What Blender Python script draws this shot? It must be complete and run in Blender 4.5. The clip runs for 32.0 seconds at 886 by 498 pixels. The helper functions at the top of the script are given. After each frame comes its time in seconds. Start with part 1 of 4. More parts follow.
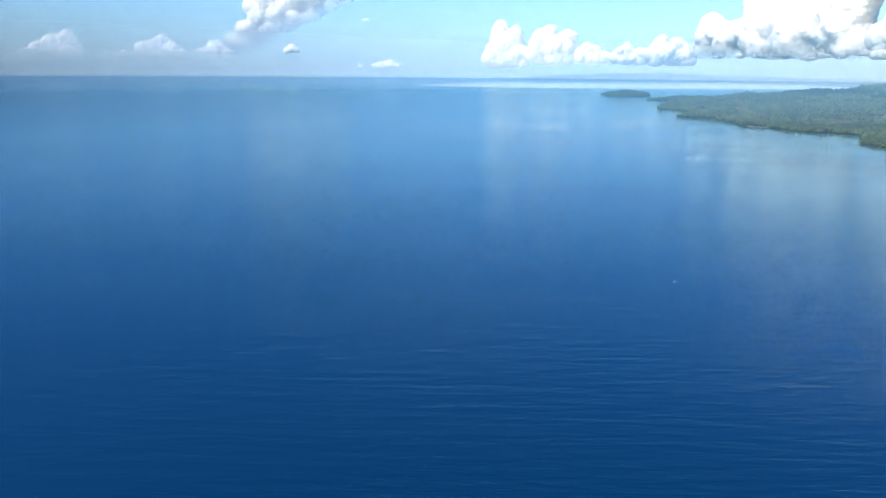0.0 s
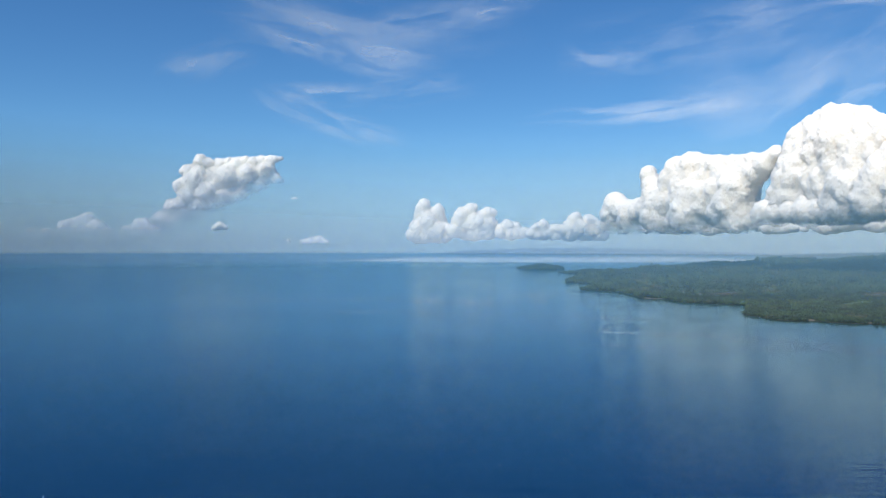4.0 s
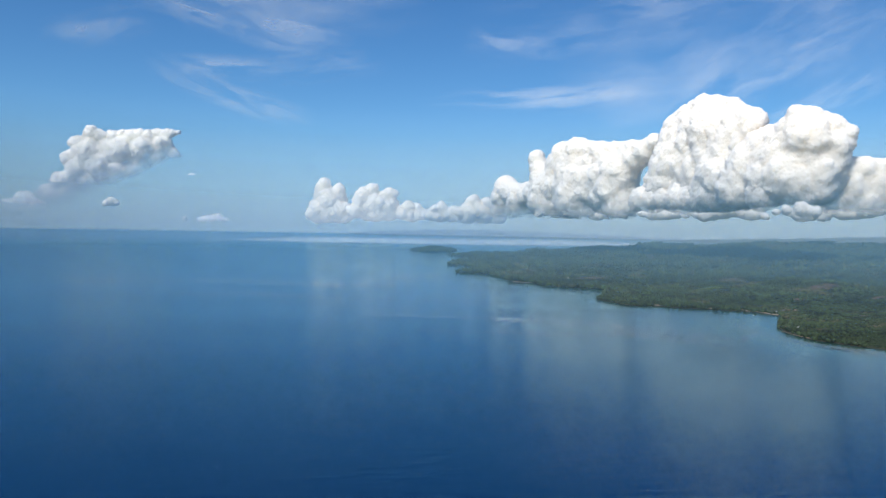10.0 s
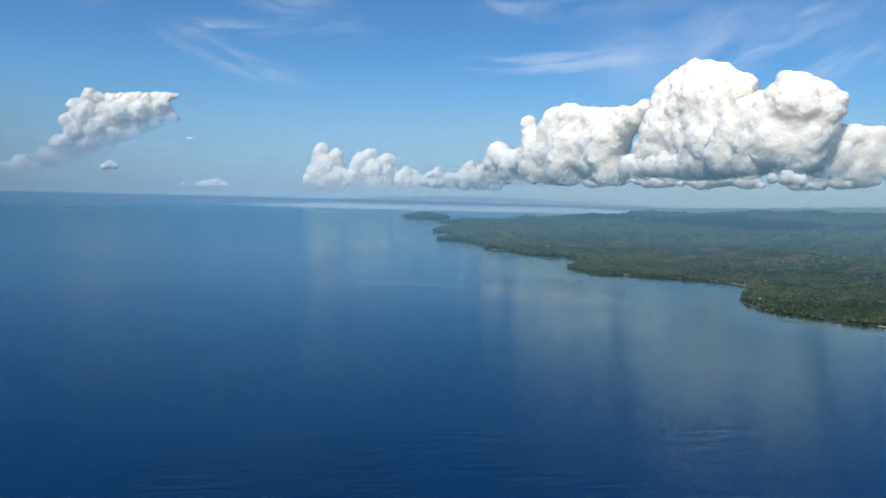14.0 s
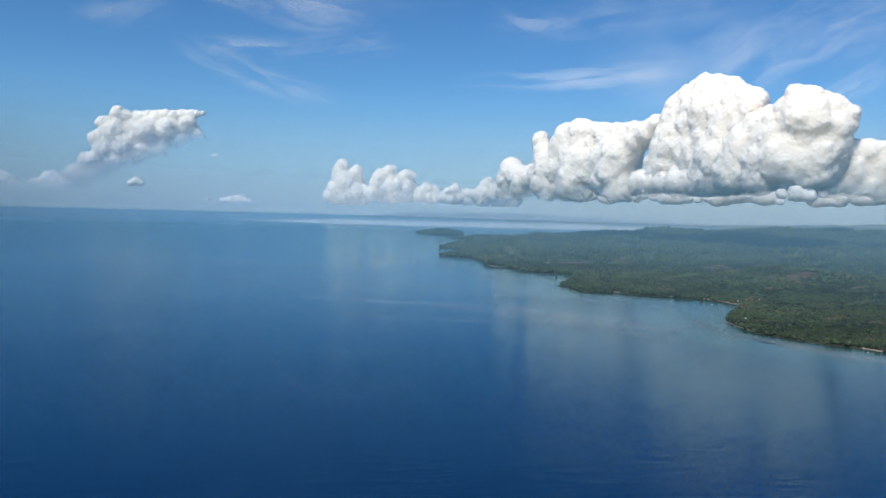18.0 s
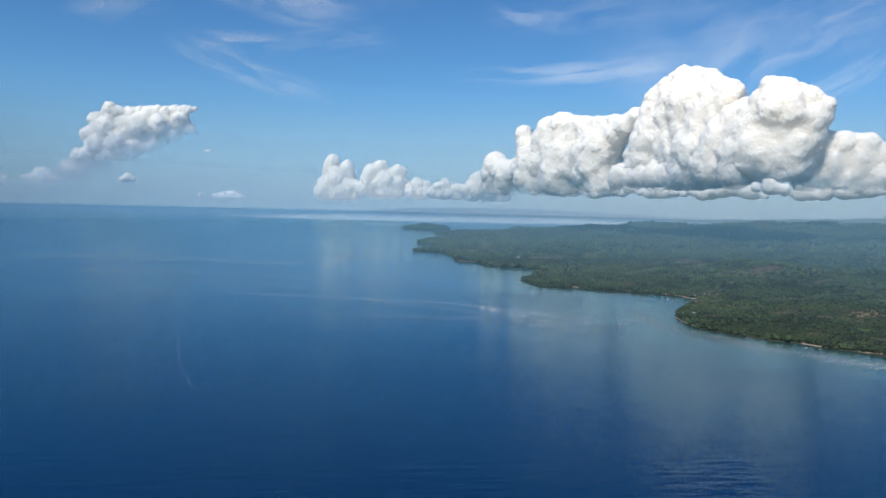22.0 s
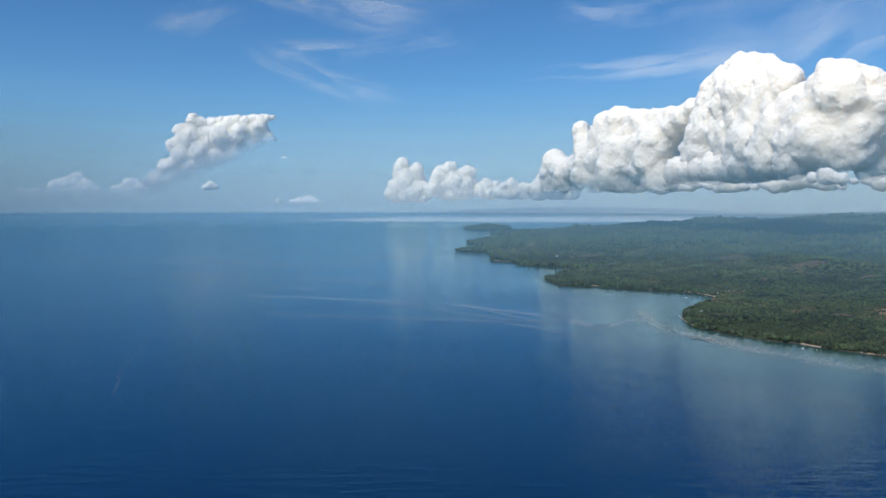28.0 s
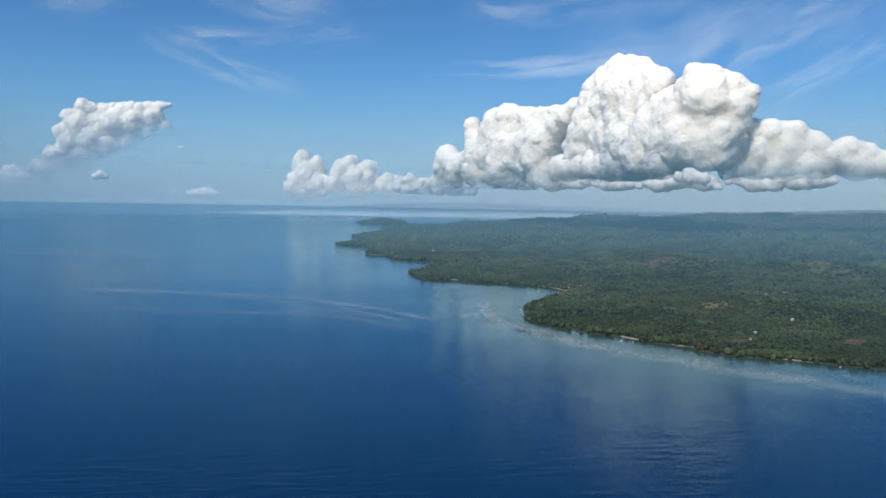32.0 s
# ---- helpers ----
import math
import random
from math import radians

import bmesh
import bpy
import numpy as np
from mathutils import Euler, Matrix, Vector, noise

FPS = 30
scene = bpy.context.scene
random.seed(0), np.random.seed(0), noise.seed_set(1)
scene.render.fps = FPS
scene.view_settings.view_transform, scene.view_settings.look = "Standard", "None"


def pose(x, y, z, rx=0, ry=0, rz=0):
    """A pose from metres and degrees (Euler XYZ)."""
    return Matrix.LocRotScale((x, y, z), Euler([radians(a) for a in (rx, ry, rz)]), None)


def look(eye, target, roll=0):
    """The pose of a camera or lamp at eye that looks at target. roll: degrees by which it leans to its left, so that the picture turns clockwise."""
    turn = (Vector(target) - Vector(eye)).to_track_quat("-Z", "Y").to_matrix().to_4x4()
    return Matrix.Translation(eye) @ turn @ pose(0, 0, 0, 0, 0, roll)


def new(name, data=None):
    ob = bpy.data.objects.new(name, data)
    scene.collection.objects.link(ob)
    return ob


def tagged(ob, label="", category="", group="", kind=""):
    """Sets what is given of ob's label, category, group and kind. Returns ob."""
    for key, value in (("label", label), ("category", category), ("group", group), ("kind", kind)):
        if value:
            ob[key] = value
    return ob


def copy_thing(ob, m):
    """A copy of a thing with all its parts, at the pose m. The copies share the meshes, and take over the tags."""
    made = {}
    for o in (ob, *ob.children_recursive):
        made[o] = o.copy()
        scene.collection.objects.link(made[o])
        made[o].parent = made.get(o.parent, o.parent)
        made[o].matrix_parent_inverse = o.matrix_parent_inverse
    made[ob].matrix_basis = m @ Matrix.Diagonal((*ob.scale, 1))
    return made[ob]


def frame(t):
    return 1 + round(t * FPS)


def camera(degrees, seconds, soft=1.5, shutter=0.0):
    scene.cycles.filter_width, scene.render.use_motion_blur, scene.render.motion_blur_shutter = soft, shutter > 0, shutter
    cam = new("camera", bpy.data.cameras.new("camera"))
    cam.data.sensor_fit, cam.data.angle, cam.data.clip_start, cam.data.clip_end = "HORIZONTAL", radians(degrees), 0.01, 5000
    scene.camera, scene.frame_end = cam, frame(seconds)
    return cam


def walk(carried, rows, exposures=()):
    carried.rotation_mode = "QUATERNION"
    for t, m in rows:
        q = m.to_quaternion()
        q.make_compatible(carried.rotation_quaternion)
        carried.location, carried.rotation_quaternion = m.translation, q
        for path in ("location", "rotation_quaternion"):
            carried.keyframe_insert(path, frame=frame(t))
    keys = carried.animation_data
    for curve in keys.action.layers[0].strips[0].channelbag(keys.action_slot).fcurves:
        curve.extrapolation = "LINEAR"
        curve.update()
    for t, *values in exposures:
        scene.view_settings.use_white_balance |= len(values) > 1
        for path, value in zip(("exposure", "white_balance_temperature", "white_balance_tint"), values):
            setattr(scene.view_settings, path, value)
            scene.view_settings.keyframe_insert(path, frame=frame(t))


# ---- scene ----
# Camera: carried in an aircraft along the coast
cam = camera(60.0, 32.0, soft=1.5)
PATH = [
    (0, pose(0.0, 0.0, 60.0, 76.70, -0.50, 1.82)),
    (0.5, pose(4.2, 0.9, 60.2, 80.70, -0.60, 1.08)),
    (1, pose(8.4, 1.8, 60.3, 87.48, -0.62, 1.12)),
    (1.5, pose(12.6, 2.7, 60.5, 89.23, -1.20, 0.45)),
    (2, pose(16.8, 3.6, 60.6, 89.54, -0.20, 0.55)),
    (2.5, pose(21.1, 4.5, 60.8, 88.92, -0.60, -1.41)),
    (4.5, pose(37.9, 8.1, 61.3, 89.70, 0.14, -4.44)),
    (5, pose(42.1, 9.0, 61.4, 89.11, -0.45, -7.34)),
    (5.5, pose(46.3, 9.9, 61.5, 89.44, -0.00, -7.47)),
    (6, pose(50.5, 10.8, 61.7, 89.05, -0.07, -7.57)),
    (6.5, pose(54.7, 11.7, 61.8, 89.18, -0.36, -8.04)),
    (7, pose(58.9, 12.6, 61.9, 88.75, -0.11, -7.76)),
    (7.5, pose(63.1, 13.4, 62.0, 88.57, -0.63, -7.27)),
    (8, pose(67.4, 14.3, 62.0, 88.49, -1.09, -6.82)),
    (8.5, pose(71.6, 15.2, 62.1, 87.75, -1.56, -8.17)),
    (9, pose(75.8, 16.1, 62.2, 87.93, -1.69, -9.28)),
    (9.5, pose(80.0, 16.9, 62.3, 88.06, -0.97, -9.40)),
    (10, pose(84.2, 17.8, 62.4, 88.23, -1.15, -9.60)),
    (10.5, pose(88.5, 18.7, 62.4, 87.69, -0.44, -9.84)),
    (11, pose(92.7, 19.5, 62.5, 87.80, -0.44, -9.28)),
    (11.5, pose(96.9, 20.4, 62.5, 87.85, -0.55, -8.98)),
    (12, pose(101.2, 21.2, 62.6, 87.63, -1.07, -8.70)),
    (12.5, pose(105.4, 22.1, 62.6, 87.13, -1.25, -8.60)),
    (13, pose(109.7, 22.9, 62.7, 86.38, -1.23, -8.11)),
    (13.5, pose(113.9, 23.7, 62.7, 85.62, -1.19, -8.08)),
    (14, pose(118.2, 24.5, 62.7, 85.73, -1.61, -9.14)),
    (14.5, pose(122.4, 25.3, 62.7, 83.40, -0.71, -7.44)),
    (15, pose(126.7, 26.1, 62.8, 83.40, -0.82, -7.61)),
    (15.5, pose(131.0, 26.9, 62.8, 89.26, -1.64, -7.69)),
    (17.5, pose(148.2, 30.0, 62.8, 86.82, -1.34, -7.58)),
    (18, pose(152.5, 30.8, 62.7, 86.90, -1.69, -7.06)),
    (18.5, pose(156.8, 31.5, 62.7, 86.87, -1.34, -7.14)),
    (19, pose(161.1, 32.3, 62.7, 86.70, -1.04, -7.17)),
    (19.5, pose(165.5, 33.0, 62.7, 86.83, -1.49, -7.00)),
    (20, pose(169.8, 33.7, 62.6, 86.58, -1.54, -6.95)),
    (20.5, pose(174.2, 34.4, 62.6, 86.42, -1.34, -6.98)),
    (21, pose(178.5, 35.1, 62.5, 86.15, -1.39, -7.07)),
    (21.5, pose(182.9, 35.8, 62.5, 86.09, -1.68, -7.21)),
    (22, pose(187.3, 36.4, 62.4, 86.56, -1.51, -7.09)),
    (22.5, pose(191.7, 37.1, 62.4, 87.19, -0.91, -5.43)),
    (23, pose(196.1, 37.8, 62.3, 85.92, -1.13, -5.34)),
    (23.5, pose(200.5, 38.4, 62.2, 85.82, -1.12, -5.76)),
    (24, pose(204.9, 39.0, 62.2, 85.96, -0.83, -6.03)),
    (24.5, pose(209.4, 39.6, 62.1, 84.65, 0.59, -2.29)),
    (25, pose(213.8, 40.2, 62.0, 85.91, -0.33, -1.23)),
    (25.5, pose(218.3, 40.8, 61.9, 86.25, -0.69, -1.15)),
    (27.5, pose(236.2, 43.0, 61.5, 86.47, -0.72, -0.98)),
    (28, pose(240.8, 43.5, 61.4, 86.56, -0.13, -0.90)),
    (28.5, pose(245.3, 44.0, 61.2, 86.51, -0.73, -0.63)),
    (29, pose(249.8, 44.4, 61.1, 86.32, -0.72, -0.45)),
    (29.5, pose(254.4, 44.9, 61.0, 85.85, -0.90, -0.47)),
    (30, pose(259.0, 45.3, 60.8, 85.08, -1.59, -1.74)),
    (30.5, pose(263.6, 45.8, 60.7, 84.67, -1.18, -4.02)),
    (31, pose(268.2, 46.2, 60.6, 84.42, -1.38, -5.21)),
    (31.5, pose(272.8, 46.6, 60.4, 84.73, -1.39, -6.30)),
    (32, pose(277.5, 47.0, 60.2, 86.26, -1.09, -7.59)),
]
walk(cam, PATH, [(0, 1.02), (0.6, 0.78), (1.2, 0.48), (2.0, 0.26), (5.0, 0.15), (14.0, 0.08), (25.0, 0.04), (32.0, 0.02)])

# World, sun
SUN_FROM = Vector((-0.42, -0.54, 0.73)).normalized()
world = bpy.data.worlds.new("sky")
scene.world = world
world.use_nodes = True
wn, wl = world.node_tree.nodes, world.node_tree.links
sky = wn.new("ShaderNodeTexSky")
sky.sky_type, sky.sun_disc = "NISHITA", False
sky.sun_elevation = math.asin(SUN_FROM.z)
sky.sun_rotation = math.atan2(SUN_FROM.x, SUN_FROM.y) % (2 * math.pi)
sky.altitude, sky.air_density, sky.dust_density, sky.ozone_density = 600, 1.0, 0.1, 5.0
tint = wn.new("ShaderNodeMix")
tint.data_type, tint.blend_type = "RGBA", "MULTIPLY"
tint.inputs["Factor"].default_value = 1.0
tint.inputs["B"].default_value = (0.70, 0.91, 1.03, 1)
rich = wn.new("ShaderNodeHueSaturation")
rich.inputs["Saturation"].default_value = 1.15
wl.new(sky.outputs["Color"], rich.inputs["Color"])
wl.new(rich.outputs["Color"], tint.inputs["A"])
wl.new(tint.outputs["Result"], wn["Background"].inputs["Color"])
wn["Background"].inputs["Strength"].default_value = 0.096
sun = new("sun", bpy.data.lights.new("sun", "SUN"))
sun.data.energy, sun.data.angle, sun.data.color = 4.3, radians(0.5), (1.0, 0.94, 0.85)
sun.matrix_world = look(tuple(SUN_FROM * 500), (0, 0, 0))


# ---------------------------------------------------------------- materials
class Nodes:
    """A material and short ways to add nodes to it."""

    def __init__(self, name):
        self.m = bpy.data.materials.new(name)
        self.m.use_nodes = True
        self.n, self.l = self.m.node_tree.nodes, self.m.node_tree.links
        self.bsdf = self.n["Principled BSDF"]
        self.out = self.n["Material Output"]

    def add(self, kind, **sockets):
        node = self.n.new("ShaderNode" + kind)
        for key, value in sockets.items():
            self.to(value, node.inputs[key.replace("_", " ")])
        return node

    def to(self, value, socket):
        if isinstance(value, bpy.types.NodeSocket):
            self.l.new(value, socket)
        else:
            socket.default_value = value

    def position(self, scale=(1, 1, 1), turn=0.0):
        geo = self.add("NewGeometry")
        mapping = self.add("Mapping", Vector=geo.outputs["Position"], Scale=scale, Rotation=(0, 0, turn))
        return mapping.outputs["Vector"]

    def noise(self, vector, scale, detail=4.0, rough=0.55):
        return self.add("TexNoise", Vector=vector, Scale=scale, Detail=detail, Roughness=rough).outputs["Fac"]

    def ramp(self, fac, *stops):
        node = self.add("ValToRGB", Fac=fac)
        cr = node.color_ramp
        while len(cr.elements) < len(stops):
            cr.elements.new(0.5)
        for e, (at, colour) in zip(cr.elements, stops):
            e.position, e.color = at, (*colour, 1)
        return node.outputs["Color"]

    def span(self, value, a, b, c=0.0, e=1.0, smooth=True):
        node = self.add("MapRange")
        node.interpolation_type = "SMOOTHSTEP" if smooth else "LINEAR"
        for key, v in zip(("Value", "From Min", "From Max", "To Min", "To Max"), (value, a, b, c, e)):
            self.to(v, node.inputs[key])
        return node.outputs["Result"]

    def maths(self, op, a, b=0.0):
        node = self.n.new("ShaderNodeMath")
        node.operation = op
        self.to(a, node.inputs[0]), self.to(b, node.inputs[1])
        return node.outputs[0]

    def mix(self, fac, a, b, blend="MIX"):
        node = self.n.new("ShaderNodeMix")
        node.data_type, node.blend_type = "RGBA", blend
        for key, v in (("Factor", fac), ("A", a), ("B", b)):
            self.to(v, [s for s in node.inputs if s.name == key and (s.type == "RGBA" or key == "Factor" and s.type == "VALUE")][0])
        return [s for s in node.outputs if s.type == "RGBA"][0]

    def bump(self, height, strength, distance):
        return self.add("Bump", Height=height, Strength=strength, Distance=distance).outputs["Normal"]

    def set(self, **sockets):
        for key, value in sockets.items():
            self.to(value, self.bsdf.inputs[key.replace("_", " ")])
        return self.m

    def height(self):
        geo = self.add("NewGeometry")
        return self.add("SeparateXYZ", Vector=geo.outputs["Position"]).outputs["Z"]

    def veil(self, alpha, shader):
        """Lets light through where alpha is low."""
        clear = self.add("BsdfTransparent")
        both = self.n.new("ShaderNodeMixShader")
        self.to(alpha, both.inputs[0])
        self.l.new(clear.outputs[0], both.inputs[1])
        self.l.new(shader, both.inputs[2])
        self.l.new(both.outputs[0], self.out.inputs["Surface"])
        return self.m


def plain(name, colour, rough=0.8, vary=0.25, scale=3.0):
    k = Nodes(name)
    n = k.noise(k.position(), scale)
    c = k.mix(k.span(n, 0.3, 0.7), (*[v * (1 - vary) for v in colour], 1), (*[min(1, v * (1 + vary)) for v in colour], 1))
    return k.set(Base_Color=c, Roughness=rough)


def sea_material():
    k = Nodes("sea_water")
    off = k.add("Attribute")
    off.attribute_name = "offshore"
    off = off.outputs["Fac"]
    lee = k.span(off, 90, 330, 0.60, 1.0)
    blotch = k.noise(k.position((1, 1, 1)), 0.03, 4)
    off = k.maths("MULTIPLY", off, k.span(blotch, 0.25, 0.75, 0.6, 1.5))
    deep = k.mix(k.noise(k.position((0.4, 1, 1)), 0.006, 3), (0.0, 0.0128, 0.046, 1), (0.0, 0.0188, 0.058, 1))
    shore = k.ramp(k.span(off, 0, 85, smooth=False),
                   (0.0, (0.030, 0.060, 0.052)), (0.05, (0.030, 0.070, 0.065)), (0.14, (0.050, 0.088, 0.088)),
                   (0.30, (0.035, 0.085, 0.105)), (1.0, (0.0, 0.0158, 0.052)))
    colour = k.mix(k.span(off, 42, 84), shore, deep)
    # swell, wind waves and ripples, long across the wind
    swell = k.noise(k.position((0.17, 1, 1), 0.06), 0.40, 3, 0.55)
    wind = k.noise(k.position((0.22, 1, 1), -0.05), 0.85, 3, 0.6)
    ripple = k.noise(k.position((0.5, 1, 1)), 2.2, 3, 0.6)
    roll = k.noise(k.position((0.4, 1, 1), -0.08), 0.24, 2, 0.5)
    patch = k.span(k.noise(k.position((0.35, 1, 1)), 0.010, 4, 0.6), 0.35, 0.7, 0.75, 1.2)
    tall = k.maths("ADD", k.maths("ADD", k.maths("MULTIPLY", roll, 0.05), k.maths("MULTIPLY", swell, 0.27)), k.maths("ADD", k.maths("MULTIPLY", wind, 0.15), k.maths("MULTIPLY", ripple, 0.02)))
    tall = k.maths("MULTIPLY", tall, lee)
    normal = k.bump(k.maths("MULTIPLY", tall, patch), 1.0, 0.8)
    streak = k.span(k.noise(k.position((0.30, 1, 1), 0.05), 0.05, 6, 0.66), 0.40, 0.68, 0.15, 0.10)
    streak = k.maths("MULTIPLY", streak, lee)
    body = k.add("BsdfDiffuse", Color=colour, Normal=normal)
    shine = k.add("BsdfGlossy", Color=(0.60, 0.87, 1.0, 1), Roughness=streak, Normal=normal)
    gentle = k.bump(k.maths("MULTIPLY", tall, patch), 0.5, 0.9)
    edge = k.add("Fresnel", IOR=1.46, Normal=gentle).outputs[0]
    both = k.n.new("ShaderNodeMixShader")
    k.to(k.maths("MINIMUM", edge, 0.54), both.inputs[0])
    k.l.new(body.outputs[0], both.inputs[1]), k.l.new(shine.outputs[0], both.inputs[2])
    k.l.new(both.outputs[0], k.out.inputs["Surface"])
    return k.m


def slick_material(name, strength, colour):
    """Calm, film-covered water, smoother than the sea round it; film colours paint the mirrored sky."""
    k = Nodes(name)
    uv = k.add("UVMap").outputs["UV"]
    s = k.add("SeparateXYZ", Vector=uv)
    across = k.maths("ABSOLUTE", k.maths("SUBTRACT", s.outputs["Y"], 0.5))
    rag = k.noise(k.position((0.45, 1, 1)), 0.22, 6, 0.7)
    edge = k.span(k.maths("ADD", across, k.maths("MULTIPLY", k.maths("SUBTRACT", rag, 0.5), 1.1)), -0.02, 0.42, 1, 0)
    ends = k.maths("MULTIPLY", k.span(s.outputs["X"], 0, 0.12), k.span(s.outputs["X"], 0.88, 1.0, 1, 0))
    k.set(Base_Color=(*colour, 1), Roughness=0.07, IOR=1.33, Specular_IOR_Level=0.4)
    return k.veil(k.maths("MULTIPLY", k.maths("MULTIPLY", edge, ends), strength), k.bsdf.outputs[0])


def land_material():
    k = Nodes("forest_floor")
    p = k.position()
    big, mid, fine = k.noise(p, 0.012, 5), k.noise(p, 0.06, 5), k.noise(p, 0.7, 4)
    green = k.mix(k.span(mid, 0.3, 0.7), (0.010, 0.020, 0.008, 1), (0.028, 0.045, 0.017, 1))
    bare = k.mix(fine, (0.10, 0.075, 0.045, 1), (0.17, 0.13, 0.08, 1))
    colour = k.mix(k.span(big, 0.60, 0.70), green, bare)
    sand = k.span(k.height(), 0.05, 0.5, 1, 0)
    colour = k.mix(sand, colour, (0.045, 0.042, 0.033, 1))
    return k.set(Base_Color=colour, Roughness=0.95, Normal=k.bump(k.maths("ADD", mid, fine), 0.6, 1.5))


def leaf_material(name, dark, light, dry):
    k = Nodes(name)
    p = k.position()
    geo = k.add("NewGeometry")
    grain = geo.outputs["Random Per Island"]
    wide = k.noise(p, 0.022, 5, 0.65)
    mid = k.noise(p, 0.045, 4)
    c = k.mix(k.span(k.maths("ADD", k.maths("MULTIPLY", grain, 0.5), k.maths("MULTIPLY", mid, 1.1)), 0.48, 1.12), (*dark, 1), (*light, 1))
    c = k.mix(k.maths("MULTIPLY", k.span(wide, 0.52, 0.70), k.span(grain, 0.1, 0.8)), c, (*dry, 1))
    return k.set(Base_Color=c, Roughness=0.75, Normal=k.bump(k.noise(p, 3.0, 3), 0.5, 0.3))


def cloud_material(name, thick=1.0, fade=None, depth=19.0, thin=False, white=0.94, green=0.912, blue=0.812, frayed=None):
    k = Nodes(name)
    p = k.position()
    rough = k.bump(k.noise(p, 0.10, 7, 0.70), 0.28, 5.0)
    if thin:
        solid = k.n.new("ShaderNodeAddShader")
        for i, kind in enumerate(("BsdfDiffuse", "BsdfTranslucent")):
            k.l.new(k.add(kind, Color=(0.92, 0.85, 0.79, 1)).outputs[0], solid.inputs[i])
        alpha = k.maths("MULTIPLY", k.span(k.noise(p, 0.01, 5, 0.6), 0.3, 0.62, thick * 0.5, thick), k.span(k.height(), *fade))
        return k.veil(alpha, solid.outputs[0])
    k.set(Base_Color=(white, white * green, white * blue, 1), Roughness=1.0, Specular_IOR_Level=0.0, Subsurface_Weight=1.0,
          Subsurface_Radius=(1.0, 1.0, 1.0), Subsurface_Scale=depth, Normal=rough)
    both = k.bsdf
    if frayed:
        lift = k.maths("ADD", k.height(), k.maths("MULTIPLY", k.maths("SUBTRACT", k.noise(p, 0.03, 5, 0.6), 0.5), 45))
        return k.veil(k.span(lift, *frayed), both.outputs[0])
    if thick >= 1 and not fade:
        k.l.new(both.outputs[0], k.out.inputs["Surface"])
        return k.m
    alpha = k.span(k.noise(p, 0.012, 5, 0.6), 0.25, 0.6, thick * 0.6, thick)
    if fade:
        east = k.add("SeparateXYZ", Vector=k.position()).outputs["X"]
        lift = k.maths("SUBTRACT", k.height(), k.maths("MULTIPLY", k.maths("ADD", east, 1200), 0.45))
        lift = k.maths("ADD", lift, k.maths("MULTIPLY", k.maths("SUBTRACT", k.noise(p, 0.012, 5), 0.5), fade[1] - fade[0]))
        alpha = k.maths("MULTIPLY", alpha, k.span(lift, *fade))
    return k.veil(alpha, both.outputs[0])


def cirrus_material(seed, thick):
    k = Nodes("ice_cloud")
    uv = k.add("UVMap").outputs["UV"]
    s = k.add("SeparateXYZ", Vector=uv)
    u, v = s.outputs["X"], s.outputs["Y"]
    warp = k.noise(k.add("Mapping", Vector=uv, Scale=(2, 2, 1), Location=(seed * 3.7, seed, 0)).outputs[0], 2.0, 4)
    bent = k.add("CombineXYZ", X=k.maths("MULTIPLY", u, 2.2), Y=k.maths("ADD", k.maths("MULTIPLY", v, 3.0), k.maths("MULTIPLY", warp, 2.2)), Z=seed * 5.3)
    streak = k.span(k.noise(bent.outputs[0], 1.3, 5, 0.5), 0.34, 0.80)
    ends = k.maths("MULTIPLY", k.span(u, 0, 0.35), k.span(u, 0.6, 1, 1, 0))
    sides = k.maths("MULTIPLY", k.span(v, 0, 0.45), k.span(v, 0.5, 1, 1, 0))
    alpha = k.maths("MULTIPLY", k.maths("MULTIPLY", streak, thick), k.maths("MULTIPLY", ends, sides))
    solid = k.add("BsdfDiffuse", Color=(0.96, 0.96, 0.97, 1))
    return k.veil(alpha, solid.outputs[0])


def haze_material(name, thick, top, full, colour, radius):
    """Thin sea haze painted on a see-through shell: clear at the water, fuller higher up, thinning out again above."""
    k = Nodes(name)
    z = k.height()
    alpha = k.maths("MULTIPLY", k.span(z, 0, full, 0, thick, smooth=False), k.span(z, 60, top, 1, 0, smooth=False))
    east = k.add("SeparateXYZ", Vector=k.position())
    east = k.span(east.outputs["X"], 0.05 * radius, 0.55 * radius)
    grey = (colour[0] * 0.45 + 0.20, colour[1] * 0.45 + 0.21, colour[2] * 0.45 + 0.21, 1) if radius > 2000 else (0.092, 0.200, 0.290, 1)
    # normal fixed towards the sun, so the painted haze is lit evenly all round
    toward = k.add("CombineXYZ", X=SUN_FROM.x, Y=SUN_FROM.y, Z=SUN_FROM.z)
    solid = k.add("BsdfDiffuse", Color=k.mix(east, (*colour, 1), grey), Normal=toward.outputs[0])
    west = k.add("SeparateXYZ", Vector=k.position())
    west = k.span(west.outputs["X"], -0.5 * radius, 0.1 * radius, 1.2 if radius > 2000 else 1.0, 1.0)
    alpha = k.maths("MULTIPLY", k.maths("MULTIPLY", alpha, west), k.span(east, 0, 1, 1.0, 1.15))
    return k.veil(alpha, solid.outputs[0])


